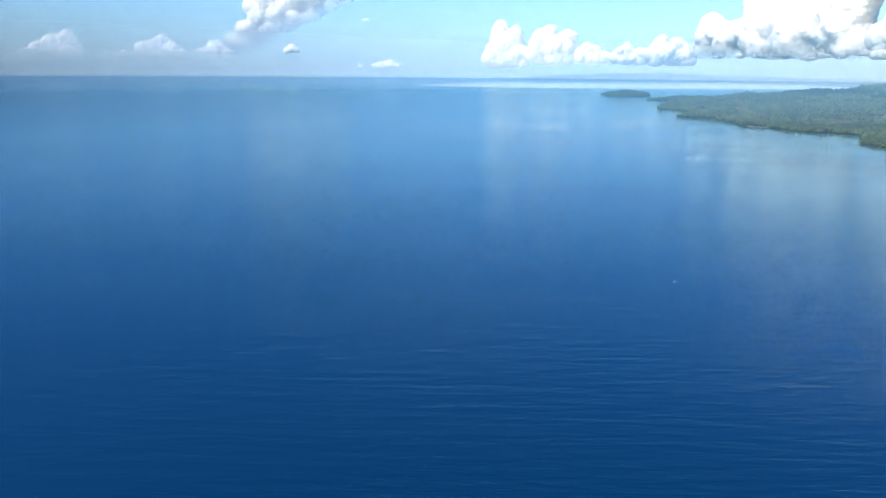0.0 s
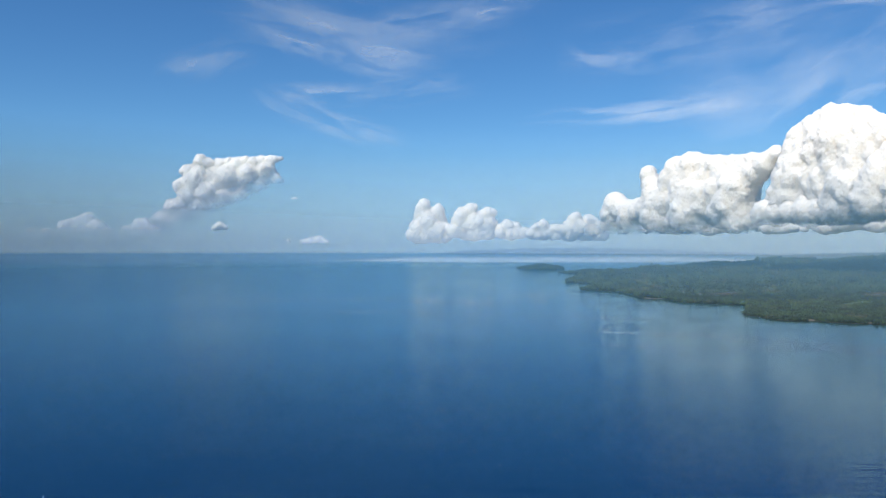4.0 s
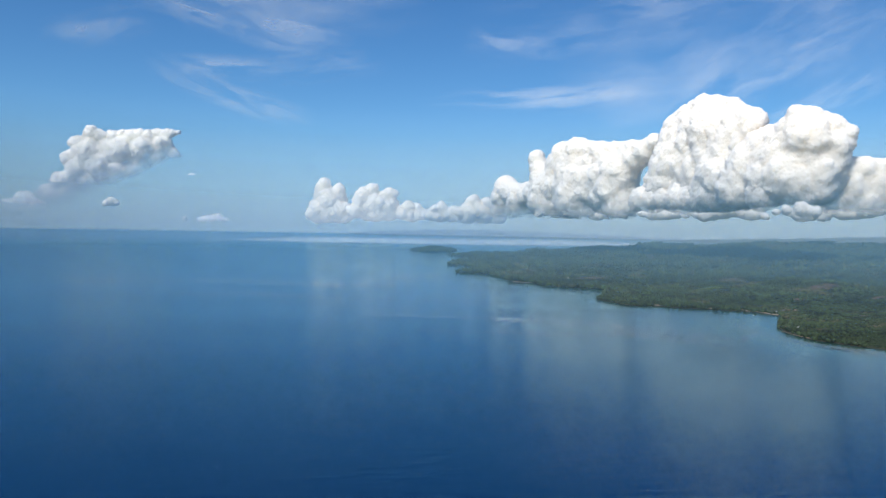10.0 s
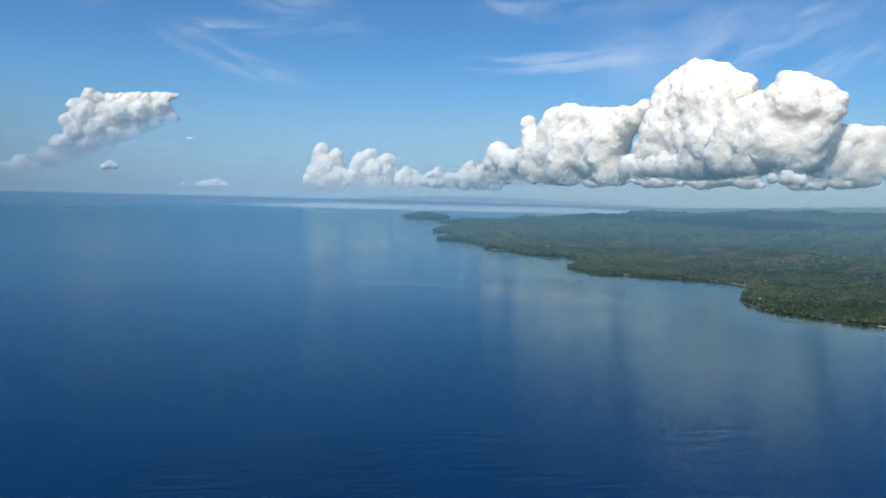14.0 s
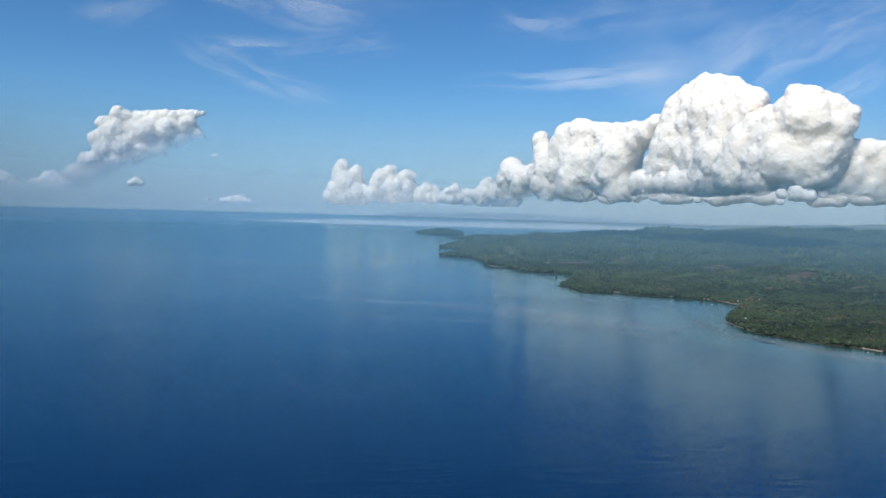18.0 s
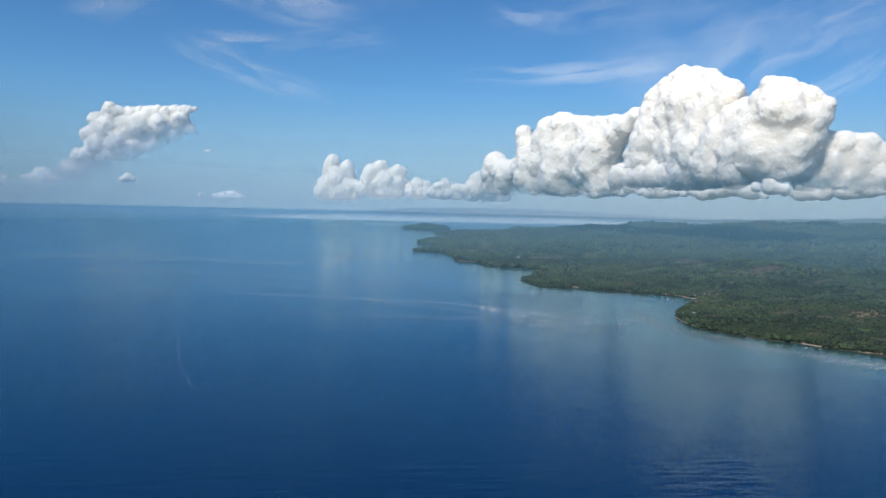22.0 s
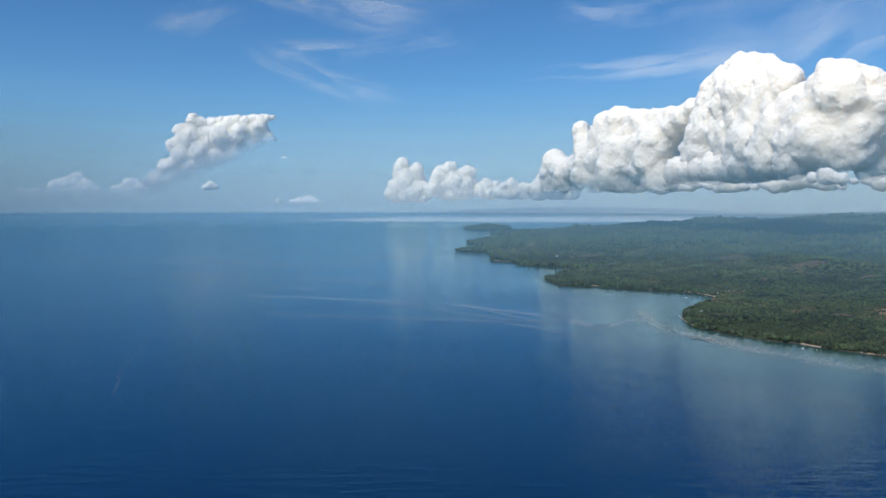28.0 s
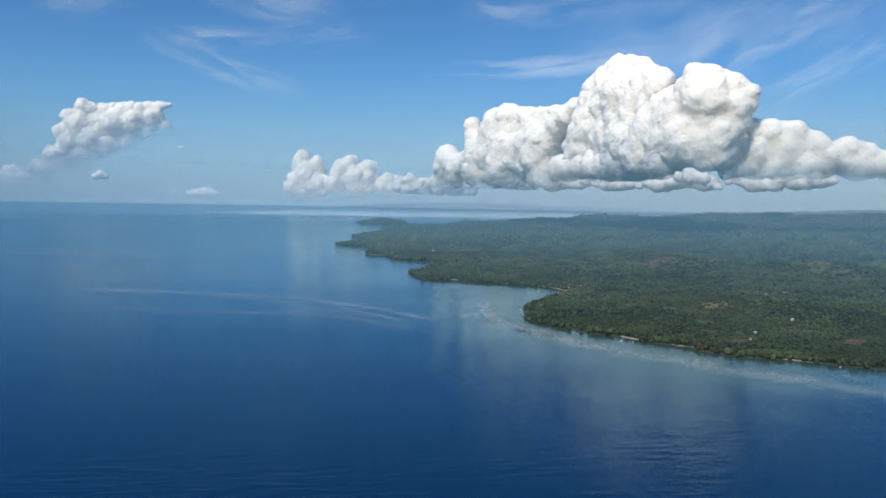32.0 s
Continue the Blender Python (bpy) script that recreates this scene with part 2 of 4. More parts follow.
SEA, LAND = sea_material(), land_material()
CROWN = leaf_material("tree_leaves", (0.005, 0.0145, 0.007), (0.044, 0.073, 0.026), (0.095, 0.078, 0.044))
PALM = leaf_material("palm_fronds", (0.012, 0.026, 0.008), (0.042, 0.066, 0.020), (0.08, 0.07, 0.03))
FIELD = leaf_material("field_grass", (0.035, 0.065, 0.014), (0.060, 0.095, 0.022), (0.08, 0.085, 0.03))
SOIL = plain("bare_soil", (0.085, 0.062, 0.045), 0.95, 0.3, 0.4)
BARK = plain("bark", (0.16, 0.13, 0.10), 0.9)
SAND = plain("coral_sand", (0.27, 0.22, 0.17), 0.95, 0.2, 0.5)
PLASTER = plain("plaster", (0.42, 0.40, 0.36), 0.85)
TIN = plain("tin_roof", (0.42, 0.43, 0.44), 0.45, 0.15)
RUST = plain("rusty_roof", (0.30, 0.17, 0.12), 0.7, 0.3)
HULL = plain("boat_paint", (0.78, 0.78, 0.76), 0.45, 0.1)
BAMBOO = plain("bamboo", (0.45, 0.38, 0.24), 0.7)
FAR = leaf_material("far_woods", (0.020, 0.038, 0.018), (0.045, 0.065, 0.030), (0.08, 0.075, 0.04))


# ---------------------------------------------------------------- mesh helpers
def raw_mesh(name, verts, faces, material, smooth=False):
    """A mesh from numpy arrays; all faces have the same number of corners."""
    verts, faces = np.asarray(verts, np.float32), np.asarray(faces, np.int32)
    me = bpy.data.meshes.new(name)
    me.vertices.add(len(verts))
    me.vertices.foreach_set("co", verts.ravel())
    me.loops.add(faces.size)
    me.loops.foreach_set("vertex_index", faces.ravel())
    me.polygons.add(len(faces))
    me.polygons.foreach_set("loop_start", np.arange(0, faces.size, faces.shape[1], dtype=np.int32))
    me.polygons.foreach_set("loop_total", np.full(len(faces), faces.shape[1], np.int32))
    me.polygons.foreach_set("use_smooth", np.full(len(faces), smooth))
    me.update(calc_edges=True)
    me.validate()
    me.materials.append(material)
    return me


def part(name, bm, material, parent, label=""):
    me = bpy.data.meshes.new(name)
    bm.to_mesh(me)
    bm.free()
    me.materials.append(material)
    ob = new(name, me)
    ob.parent = parent
    return tagged(ob, label)


def grid_faces(rows, cols, closed=False):
    i, j = np.meshgrid(np.arange(rows - 1), np.arange(cols if closed else cols - 1), indexing="ij")
    k = (j + 1) % cols
    return np.stack([i * cols + j, i * cols + k, (i + 1) * cols + k, (i + 1) * cols + j], -1).reshape(-1, 4)


# ---------------------------------------------------------------- the coast
SHORE_FAR = [(420, 1640), (359, 1585), (399, 1545), (340, 1358), (294, 1212), (331, 1160), (304, 1084), (272, 1018), (311, 990),
             (314, 930), (304, 862), (326, 843), (330, 800), (384, 760), (356, 710), (332, 662)]
SHORE_NEAR = [(336, 630), (338, 611), (364, 602), (394, 580), (418, 565), (428, 533), (400, 497), (382, 467), (372, 419), (377, 408),
              (383, 394), (392, 382), (405, 371), (409, 361), (420, 351), (424, 340), (434, 328), (452, 321), (466, 311), (479, 303)]
SHORE_SIDE = [(560, 262), (760, 190), (1200, 60), (2400, -60)]
BACK = [(2900, 400), (2700, 1500), (2000, 1760), (1500, 1790), (1100, 1750), (760, 1690), (560, 1660)]


def wiggle(points, step, size, seed):
    """The line with points every few metres and small bays and spits between them."""
    rng, out = np.random.default_rng(seed), []
    for a, b in zip(points, points[1:]):
        a, b = np.array(a, float), np.array(b, float)
        gap = np.linalg.norm(b - a)
        n = max(1, min(14, int(gap / step)))
        side = np.array([-(b - a)[1], (b - a)[0]]) / gap
        for i in range(n):
            out.append(a + (b - a) * i / n + (side * rng.normal(0, size * min(1, gap / 30)) if i else 0))
    return out + [np.array(points[-1], float)]


COAST = np.array(wiggle(SHORE_FAR + SHORE_NEAR + SHORE_SIDE, 11, 1.6, 4))
RING = np.vstack([COAST, np.array(BACK, float)])


def line_gap(p, line):
    best = np.full(len(p), 1e9)
    for a, b in zip(line[:-1], line[1:]):
        ab = b - a
        t = np.clip(((p - a) @ ab) / (ab @ ab), 0, 1)
        best = np.minimum(best, np.hypot(*(p - a - t[:, None] * ab).T))
    return best


def inside(p, ring):
    hit = np.zeros(len(p), bool)
    for a, b in zip(ring, np.roll(ring, -1, 0)):
        if a[1] != b[1]:
            cross = (a[1] > p[:, 1]) != (b[1] > p[:, 1])
            hit ^= cross & (p[:, 0] < (b[0] - a[0]) * (p[:, 1] - a[1]) / (b[1] - a[1]) + a[0])
    return hit


def smooth_noise(p, size, seed):
    """Value noise on the plane, -1 to 1."""
    rng = np.random.default_rng(seed)
    table = rng.uniform(-1, 1, (64, 64))
    q = p / size
    i = np.floor(q).astype(int)
    u = q - i
    u = u * u * (3 - 2 * u)
    g = lambda dx, dy: table[(i[:, 0] + dx) % 64, (i[:, 1] + dy) % 64]
    return (g(0, 0) * (1 - u[:, 0]) + g(1, 0) * u[:, 0]) * (1 - u[:, 1]) + (g(0, 1) * (1 - u[:, 0]) + g(1, 1) * u[:, 0]) * u[:, 1]


HILLS = [(1020, 1480, 9, 60, 90), (1100, 1500, 6, 90, 90), (1190, 1200, 14, 110, 160), (560, 1400, 2, 130, 90), (800, 1480, 3, 150, 80),
         (760, 1000, 2, 150, 80), (1500, 1000, 18, 200, 300)]


def shore_gap(p):
    """Metres inland (+) or off the shore (-)."""
    gap = np.minimum(line_gap(p, COAST), line_gap(p, np.vstack([COAST[-1], np.array(BACK, float), COAST[0]])))
    return np.where(inside(p, RING), gap, -gap)


def rise(p, gap=None):
    gap = shore_gap(p) if gap is None else gap
    west = line_gap(p, COAST)
    wide = np.clip(west / 120, 0, 1)
    z = np.clip(gap * 0.30, -4, 0.9) + np.clip(gap - 3, 0, None) * 0.006
    hill = 29 * (1 - np.exp(-(np.clip(west, 0, None) / 360) ** 1.4))
    for x, y, up, rx, ry in HILLS:
        hill = hill + up * np.exp(-((p[:, 0] - x) / rx) ** 2 - ((p[:, 1] - y) / ry) ** 2)
    hill = hill + wide * (6.0 * smooth_noise(p, 130, 1) + 5.0 * smooth_noise(p, 55, 2) + 1.8 * smooth_noise(p, 22, 3))
    back = np.clip(gap / 160, 0, 1)
    return np.where(gap > 0, z + np.clip(hill, 0, None) * (back * back * (3 - 2 * back)) ** np.where(west > gap + 1, 1.0, 0.0), z)


# ---------------------------------------------------------------- sea
def build_sea():
    radii = np.concatenate([np.arange(4, 520, 6.0), np.geomspace(520, 4880, 46)])
    n = 400
    a = np.arange(n) * 2 * math.pi / n
    blend = np.clip((radii - 500) / 3000, 0, 1)[:, None]
    cx, cy = 390 + (140 - 390) * blend, 470 + (25 - 470) * blend
    x, y = cx + radii[:, None] * np.cos(a), cy + radii[:, None] * np.sin(a)
    p = np.stack([x.ravel(), y.ravel()], 1)
    v = np.column_stack([np.vstack([p, [[390, 470]]]), np.zeros(len(p) + 1)])
    me = raw_mesh("water", v, np.asarray(grid_faces(len(radii), n, True))[:, ::-1], SEA)
    off = np.clip(-shore_gap(np.vstack([p, [[390, 470]]])), 0, 400).astype(np.float32)
    me.attributes.new("offshore", "FLOAT", "POINT").data.foreach_set("value", off)
    return tagged(new("water", me), "deep blue open sea with small wind waves, paler over the shallows", "sea", kind="structure")


build_sea()


def ribbon(name, points, width, z, material, label, category, kind="", seed=0, wander=1.0):
    """A strip along a bent line on the plane."""
    pts = np.array(points, float)
    t = np.linspace(0, len(pts) - 1, (len(pts) - 1) * 10 + 1)
    i = np.minimum(t.astype(int), len(pts) - 2)
    get = lambda k: pts[np.clip(k, 0, len(pts) - 1)]
    s = (t - i)[:, None]
    a, b, c, e = get(i - 1), get(i), get(i + 1), get(i + 2)
    mid = 0.5 * (2 * b + (c - a) * s + (2 * a - 5 * b + 4 * c - e) * s * s + (3 * b - a - 3 * c + e) * s ** 3)
    mid += np.stack([smooth_noise(np.column_stack([t, t * 0]) * 3 + seed * 7, 1.3, seed + k) for k in (1, 2)], 1) * width * 0.15 * wander
    way = np.gradient(mid, axis=0)
    side = np.column_stack([-way[:, 1], way[:, 0]]) / np.linalg.norm(way, axis=1)[:, None]
    v, uv = [], []
    for f in (-0.5, -0.17, 0.17, 0.5):
        v.append(np.column_stack([mid + side * width * f, np.full(len(t), z)]))
        uv.append(np.column_stack([t / t[-1], np.full(len(t), f + 0.5)]))
    me = raw_mesh(name, np.vstack(v), grid_faces(4, len(t)), material)
    uv = np.vstack(uv)
    layer = me.uv_layers.new(name="UVMap")
    index = np.zeros(len(me.loops), np.int32)
    me.loops.foreach_get("vertex_index", index)
    layer.data.foreach_set("uv", uv[index].astype(np.float32).ravel())
    return tagged(new(name, me), label, category, kind=kind)


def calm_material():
    """Glassy sheltered water; the bright clouds it mirrors are painted as pale base colour."""
    k = Nodes("calm_painted_glare")
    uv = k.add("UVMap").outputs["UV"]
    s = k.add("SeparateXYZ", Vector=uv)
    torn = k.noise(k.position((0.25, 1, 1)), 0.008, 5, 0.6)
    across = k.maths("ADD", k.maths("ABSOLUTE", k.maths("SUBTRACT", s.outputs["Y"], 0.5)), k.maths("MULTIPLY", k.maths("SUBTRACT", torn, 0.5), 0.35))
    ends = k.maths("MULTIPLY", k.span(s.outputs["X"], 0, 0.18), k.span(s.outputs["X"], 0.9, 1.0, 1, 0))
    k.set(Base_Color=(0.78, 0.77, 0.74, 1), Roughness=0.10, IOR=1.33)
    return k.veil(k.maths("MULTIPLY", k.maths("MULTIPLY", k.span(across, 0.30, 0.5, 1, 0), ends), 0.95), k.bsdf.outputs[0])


# FILM and FAINT: pale base colour stands in for sky mirrored in calm water
FILM = slick_material("calm_film_sheen", 0.46, (0.40, 0.48, 0.55))
FAINT = slick_material("faint_film_sheen", 0.22, (0.36, 0.43, 0.52))
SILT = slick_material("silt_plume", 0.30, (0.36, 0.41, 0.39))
WEED = slick_material("weed_line", 0.4, (0.02, 0.04, 0.05))
ribbon("calm_strait", [(-150, 3150), (250, 3000), (650, 3020), (1050, 3150), (1500, 3300)], 1150, 0.012, calm_material(), "glassy strait between headland and far coast, cloud reflection painted pale", "sea", "structure", 77, 0.1)


def strands(name, spots, material, label, seed):
    """Many short torn streaks of calm water, lying across the wind."""
    lot = np.random.default_rng(seed)
    v, f, uv = [], [], []
    for cx, cy, sx, sy, n in spots:
        for _ in range(n):
            x, y = lot.normal(cx, sx), lot.normal(cy, sy)
            long, wide = lot.uniform(14, 70) * (y / 600), lot.choice((0.8, 1.2, 1.8, 3.0)) * (y / 600)
            turn, bow = lot.normal(-0.12, 0.12), lot.normal(0, 0.12)
            t = np.linspace(-0.5, 0.5, 13)
            off = bow * long * (t * t - 0.08) + np.cumsum(lot.normal(0, 0.15, 13)) * wide
            mx, my = x + long * t * math.cos(turn) - off * math.sin(turn), y + long * t * math.sin(turn) + off * math.cos(turn)
            at = len(v)
            for k in range(13):
                for e in (-0.5, 0.5):
                    v.append((mx[k], my[k] + e * wide, 0.018))
                    uv.append((k / 12, e + 0.5))
            f += [(at + 2 * k, at + 2 * k + 2, at + 2 * k + 3, at + 2 * k + 1) for k in range(12)]
    me = raw_mesh(name, v, f, material)
    index = np.zeros(len(me.loops), np.int32)
    me.loops.foreach_get("vertex_index", index)
    me.uv_layers.new(name="UVMap").data.foreach_set("uv", np.array(uv, np.float32)[index].ravel())
    return tagged(new(name, me), label, "slick", kind="stuff")


# the streaks' pale colour is painted sky reflection too
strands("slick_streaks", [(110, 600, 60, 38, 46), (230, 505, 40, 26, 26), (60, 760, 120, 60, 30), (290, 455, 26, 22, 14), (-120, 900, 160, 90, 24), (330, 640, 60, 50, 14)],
        slick_material("calm_streak_sheen", 0.42, (0.38, 0.46, 0.54)), "torn pale streaks of calm water on blue sea", 5)
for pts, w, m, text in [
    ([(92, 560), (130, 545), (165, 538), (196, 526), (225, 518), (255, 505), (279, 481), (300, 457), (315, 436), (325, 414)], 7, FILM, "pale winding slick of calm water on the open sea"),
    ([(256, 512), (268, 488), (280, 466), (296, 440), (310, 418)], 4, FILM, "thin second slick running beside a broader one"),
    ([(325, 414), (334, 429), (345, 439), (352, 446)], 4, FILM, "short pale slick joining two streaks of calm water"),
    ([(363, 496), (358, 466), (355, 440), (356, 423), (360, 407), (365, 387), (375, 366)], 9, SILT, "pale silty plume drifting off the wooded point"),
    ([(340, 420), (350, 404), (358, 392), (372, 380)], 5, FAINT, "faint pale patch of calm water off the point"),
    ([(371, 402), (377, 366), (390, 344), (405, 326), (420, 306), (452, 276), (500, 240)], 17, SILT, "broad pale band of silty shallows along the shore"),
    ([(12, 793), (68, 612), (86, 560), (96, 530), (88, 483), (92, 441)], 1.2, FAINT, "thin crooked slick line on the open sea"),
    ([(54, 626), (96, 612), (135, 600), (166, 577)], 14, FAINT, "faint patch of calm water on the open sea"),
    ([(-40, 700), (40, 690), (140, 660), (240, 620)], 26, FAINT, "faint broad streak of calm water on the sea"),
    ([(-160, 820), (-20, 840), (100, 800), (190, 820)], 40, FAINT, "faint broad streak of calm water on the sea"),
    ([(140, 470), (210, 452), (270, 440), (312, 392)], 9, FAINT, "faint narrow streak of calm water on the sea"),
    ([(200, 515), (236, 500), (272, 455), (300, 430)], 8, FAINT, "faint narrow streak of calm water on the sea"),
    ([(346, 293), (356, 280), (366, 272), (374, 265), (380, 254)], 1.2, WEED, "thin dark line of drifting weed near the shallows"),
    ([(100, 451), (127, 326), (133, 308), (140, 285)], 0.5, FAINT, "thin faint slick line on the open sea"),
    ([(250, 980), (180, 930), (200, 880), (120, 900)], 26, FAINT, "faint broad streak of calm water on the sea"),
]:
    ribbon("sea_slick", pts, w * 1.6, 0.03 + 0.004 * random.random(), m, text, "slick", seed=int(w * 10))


# ---------------------------------------------------------------- land
def build_land():
    xs = np.concatenate([np.arange(240, 700, 5.0), np.arange(700, 1300, 10), np.arange(1300, 2960, 40)])
    ys = np.concatenate([np.arange(-80, 240, 20), np.arange(240, 900, 5.0), np.arange(900, 1260, 7), np.arange(1260, 1820, 10)])
    x, y = np.meshgrid(xs, ys)
    p = np.stack([x.ravel(), y.ravel()], 1)
    z = rise(p)
    faces = grid_faces(len(ys), len(xs))
    faces = faces[(z[faces] > -3.5).any(1)]
    me = raw_mesh("ground", np.column_stack([p, z]), faces, LAND, True)
    return tagged(new("ground", me), "green wooded coast with low rolling hills", "land", kind="structure")


build_land()

# clump of foliage: a low ball with a ragged outline
ICO = bmesh.new()
bmesh.ops.create_icosphere(ICO, subdivisions=1, radius=1.0)
ICO.verts.ensure_lookup_table()
BALL12 = np.array([v.co[:] for v in ICO.verts])
BALL_F = np.array([[v.index for v in f.verts] for f in ICO.faces])
ICO.free()


DOME_F = BALL_F[BALL12[BALL_F][..., 2].mean(1) > -0.62]
GEM_V = np.array([(1, 0, 0), (0.31, 0.95, 0.1), (-0.81, 0.59, -0.1), (-0.81, -0.59, 0.1), (0.31, -0.95, -0.1), (0, 0, 1.0)])
GEM_F = np.array([(0, 1, 5), (1, 2, 5), (2, 3, 5), (3, 4, 5), (4, 0, 5)])


def clumps(name, places, sizes, material, label, seed, flat=0.75, coarse=False):
    rng = np.random.default_rng(seed)
    n = len(places)
    BALL_V, BALL_F = (GEM_V, GEM_F) if coarse else (BALL12, DOME_F)
    turn = rng.uniform(0, 2 * math.pi, n)
    c, s = np.cos(turn)[:, None], np.sin(turn)[:, None]
    v = BALL_V[None] * rng.uniform(0.72, 1.28, (n, len(BALL_V), 1))
    x, y = v[..., 0] * c - v[..., 1] * s, v[..., 0] * s + v[..., 1] * c
    v = np.stack([x, y, v[..., 2] * flat * rng.uniform(0.8, 1.4, (n, 1))], -1) * sizes[:, None, None] + places[:, None]
    f = BALL_F[None] + (np.arange(n) * len(BALL_V))[:, None, None]
    return tagged(new(name, raw_mesh(name, v.reshape(-1, 3), f.reshape(-1, 3), material)), label, "forest", kind="stuff")


def scatter(box, count, seed, least=1.5):
    """Random places on the land inside a box, with their heights."""
    rng = np.random.default_rng(seed)
    p = np.column_stack([rng.uniform(box[0], box[2], count), rng.uniform(box[1], box[3], count)])
    gap = shore_gap(p)
    keep = gap > least
    p, gap = p[keep], gap[keep]
    return p, rise(p, gap), gap


FIELDS = [(447, 336, 7, 4, FIELD), (456, 331, 6, 3, FIELD), (404, 735, 14, 9, FIELD), (478, 729, 20, 7, FIELD), (457, 402, 5, 4, FIELD),
          (616, 534, 16, 7, SOIL), (449, 357, 9, 4, SOIL), (497, 350, 8, 5, SOIL), (410, 882, 22, 14, SOIL), (590, 1072, 30, 16, SOIL),
          (984, 1440, 60, 25, SOIL), (902, 1240, 34, 20, SOIL), (1177, 1440, 70, 25, SOIL), (470, 690, 14, 6, FIELD), (540, 640, 14, 8, SOIL), (393, 706, 9, 4, SOIL), (429, 762, 12, 5, SOIL), (471, 691, 10, 4, SOIL), (574, 650, 16, 6, SOIL),
          (566, 604, 10, 4, SOIL), (449, 426, 5, 3, SOIL), (447, 379, 6, 3, SOIL), (458, 577, 6, 3, SOIL), (470, 506, 6, 3, SOIL), (487, 601, 8, 4, SOIL),
          (409, 699, 12, 3, FIELD)]


def clear(p):
    ok = np.ones(len(p), bool)
    for x, y, rx, ry, _ in FIELDS:
        ok &= ((p[:, 0] - x) / rx) ** 2 + ((p[:, 1] - y) / ry) ** 2 > 1 + 0.5 * smooth_noise(p, 4, 9)
    return ok | (smooth_noise(p, 1.7, 12) > 0.45)


def forest(name, box, count, size, seed, label, material=CROWN, thin=0.0):
    p, z, gap = scatter(box, count, seed)
    keep = clear(p) & (smooth_noise(p, 30, seed + 5) + 0.6 * smooth_noise(p, 9, seed + 6) > -1.1 + thin)
    p, z, gap = p[keep], z[keep], gap[keep]
    rng = np.random.default_rng(seed + 1)
    s = size * rng.lognormal(0, 0.32, len(p)) * (0.85 + 0.35 * smooth_noise(p, 40, 31))
    return clumps(name, np.column_stack([p, z + 0.55 * s]), s, material, label, seed + 2, coarse=size > 1.1)


forest("forest", (365, 240, 640, 420), 54000, 0.52, 11, "dense green coconut and broadleaf trees near the shore")
forest("forest", (330, 420, 760, 620), 44000, 0.80, 12, "dense green trees covering the coastal hills")
forest("forest", (300, 620, 900, 900), 46000, 1.25, 13, "dense dark green trees covering the inland hills")
forest("forest", (260, 900, 1150, 1300), 36000, 1.9, 14, "far dense woods fading into blue haze")
forest("forest", (300, 1300, 1800, 1780), 26000, 2.6, 15, "far woods on the hazy ridge")
forest("forest", (640, 150, 1500, 900), 30000, 2.2, 16, "dense green trees covering the inland hills")


def shore_fringe():
    """Larger trees that hang over the waterline."""
    rng = np.random.default_rng(5)
    seg = np.diff(COAST, axis=0)
    length = np.hypot(*seg.T)
    take = np.where(COAST[:-1, 1] < 900, 0.9, 0.45) * length
    out, sizes = [], []
    for a, b, n in zip(COAST[:-1], seg, take):
        if a[0] > 760:
            continue
        k = max(1, int(n))
        side = np.array([b[1], -b[0]]) / np.hypot(*b)
        t = rng.uniform(0, 1, k)
        q = a + b * t[:, None] - side * rng.uniform(-0.3, 3.0, k)[:, None]
        out.append(q)
        sizes.append(rng.uniform(0.7, 1.5, k) * (1.0 if a[1] < 700 else 1.8))
    q, s = np.vstack(out), np.concatenate(sizes)
    gap = shore_gap(q)
    keep = (gap > 0.2) & (smooth_noise(q, 25, 77) > -0.75)
    q, s, gap = q[keep], s[keep], gap[keep]
    return clumps("shore_trees", np.column_stack([q, rise(q, gap) + 0.7 * s]), s, CROWN, "dark broadleaf trees overhanging the waterline", 21, 0.9)


shore_fringe()


def field(x, y, rx, ry, material, seed):
    """A cleared patch that lies on the slope."""
    rng = np.random.default_rng(seed)
    n, rings = 28, 6
    edge = 1 + 0.25 * np.interp(np.arange(n), np.arange(0, n + 1, 4), np.r_[w := rng.uniform(-1, 1, n // 4), w[0]])
    a = np.arange(n) * 2 * math.pi / n
    rr = np.linspace(0.05, 1, rings)[:, None]
    p = np.column_stack([(x + rx * rr * edge * np.cos(a)).ravel(), (y + ry * rr * edge * np.sin(a)).ravel()])
    v = np.column_stack([p, rise(p) + 0.35])
    me = raw_mesh("field", v, grid_faces(rings, n, True), material, True)
    text = "bright green grassy clearing among trees" if material is FIELD else "bare reddish-brown clearing among trees"
    return tagged(new("field", me), text, "field", kind="structure")


for i, row in enumerate(FIELDS):
    field(*row, seed=i)


def beach(points, width, seed):
    pts = np.array(points, float)
    ob = ribbon("beach", points, width, 0, SAND, "narrow strip of pale sand below the trees", "beach", "structure", seed, 0.6)
    co = np.zeros(len(ob.data.vertices) * 3, np.float32)
    ob.data.vertices.foreach_get("co", co)
    co = co.reshape(-1, 3)
    co[:, 2] = np.maximum(rise(co[:, :2].astype(float)) + 0.12, 0.02)
    ob.data.vertices.foreach_set("co", co.ravel())
    ob.data.update()
    return ob


beach([(403, 374), (407, 367), (410, 362)], 1.6, 1)
beach([(418, 354), (423, 348), (426, 342)], 1.2, 2)
beach([(404, 577), (416, 570), (424, 556), (430, 540)], 1.6, 3)
beach([(449, 323), (453, 321), (458, 317)], 0.8, 4)
beach([(307, 864), (318, 850), (327, 846)], 3.5, 5)
beach([(338, 613), (350, 609), (364, 604)], 2.0, 6)
beach([(375, 600), (394, 583), (402, 578)], 1.4, 7)
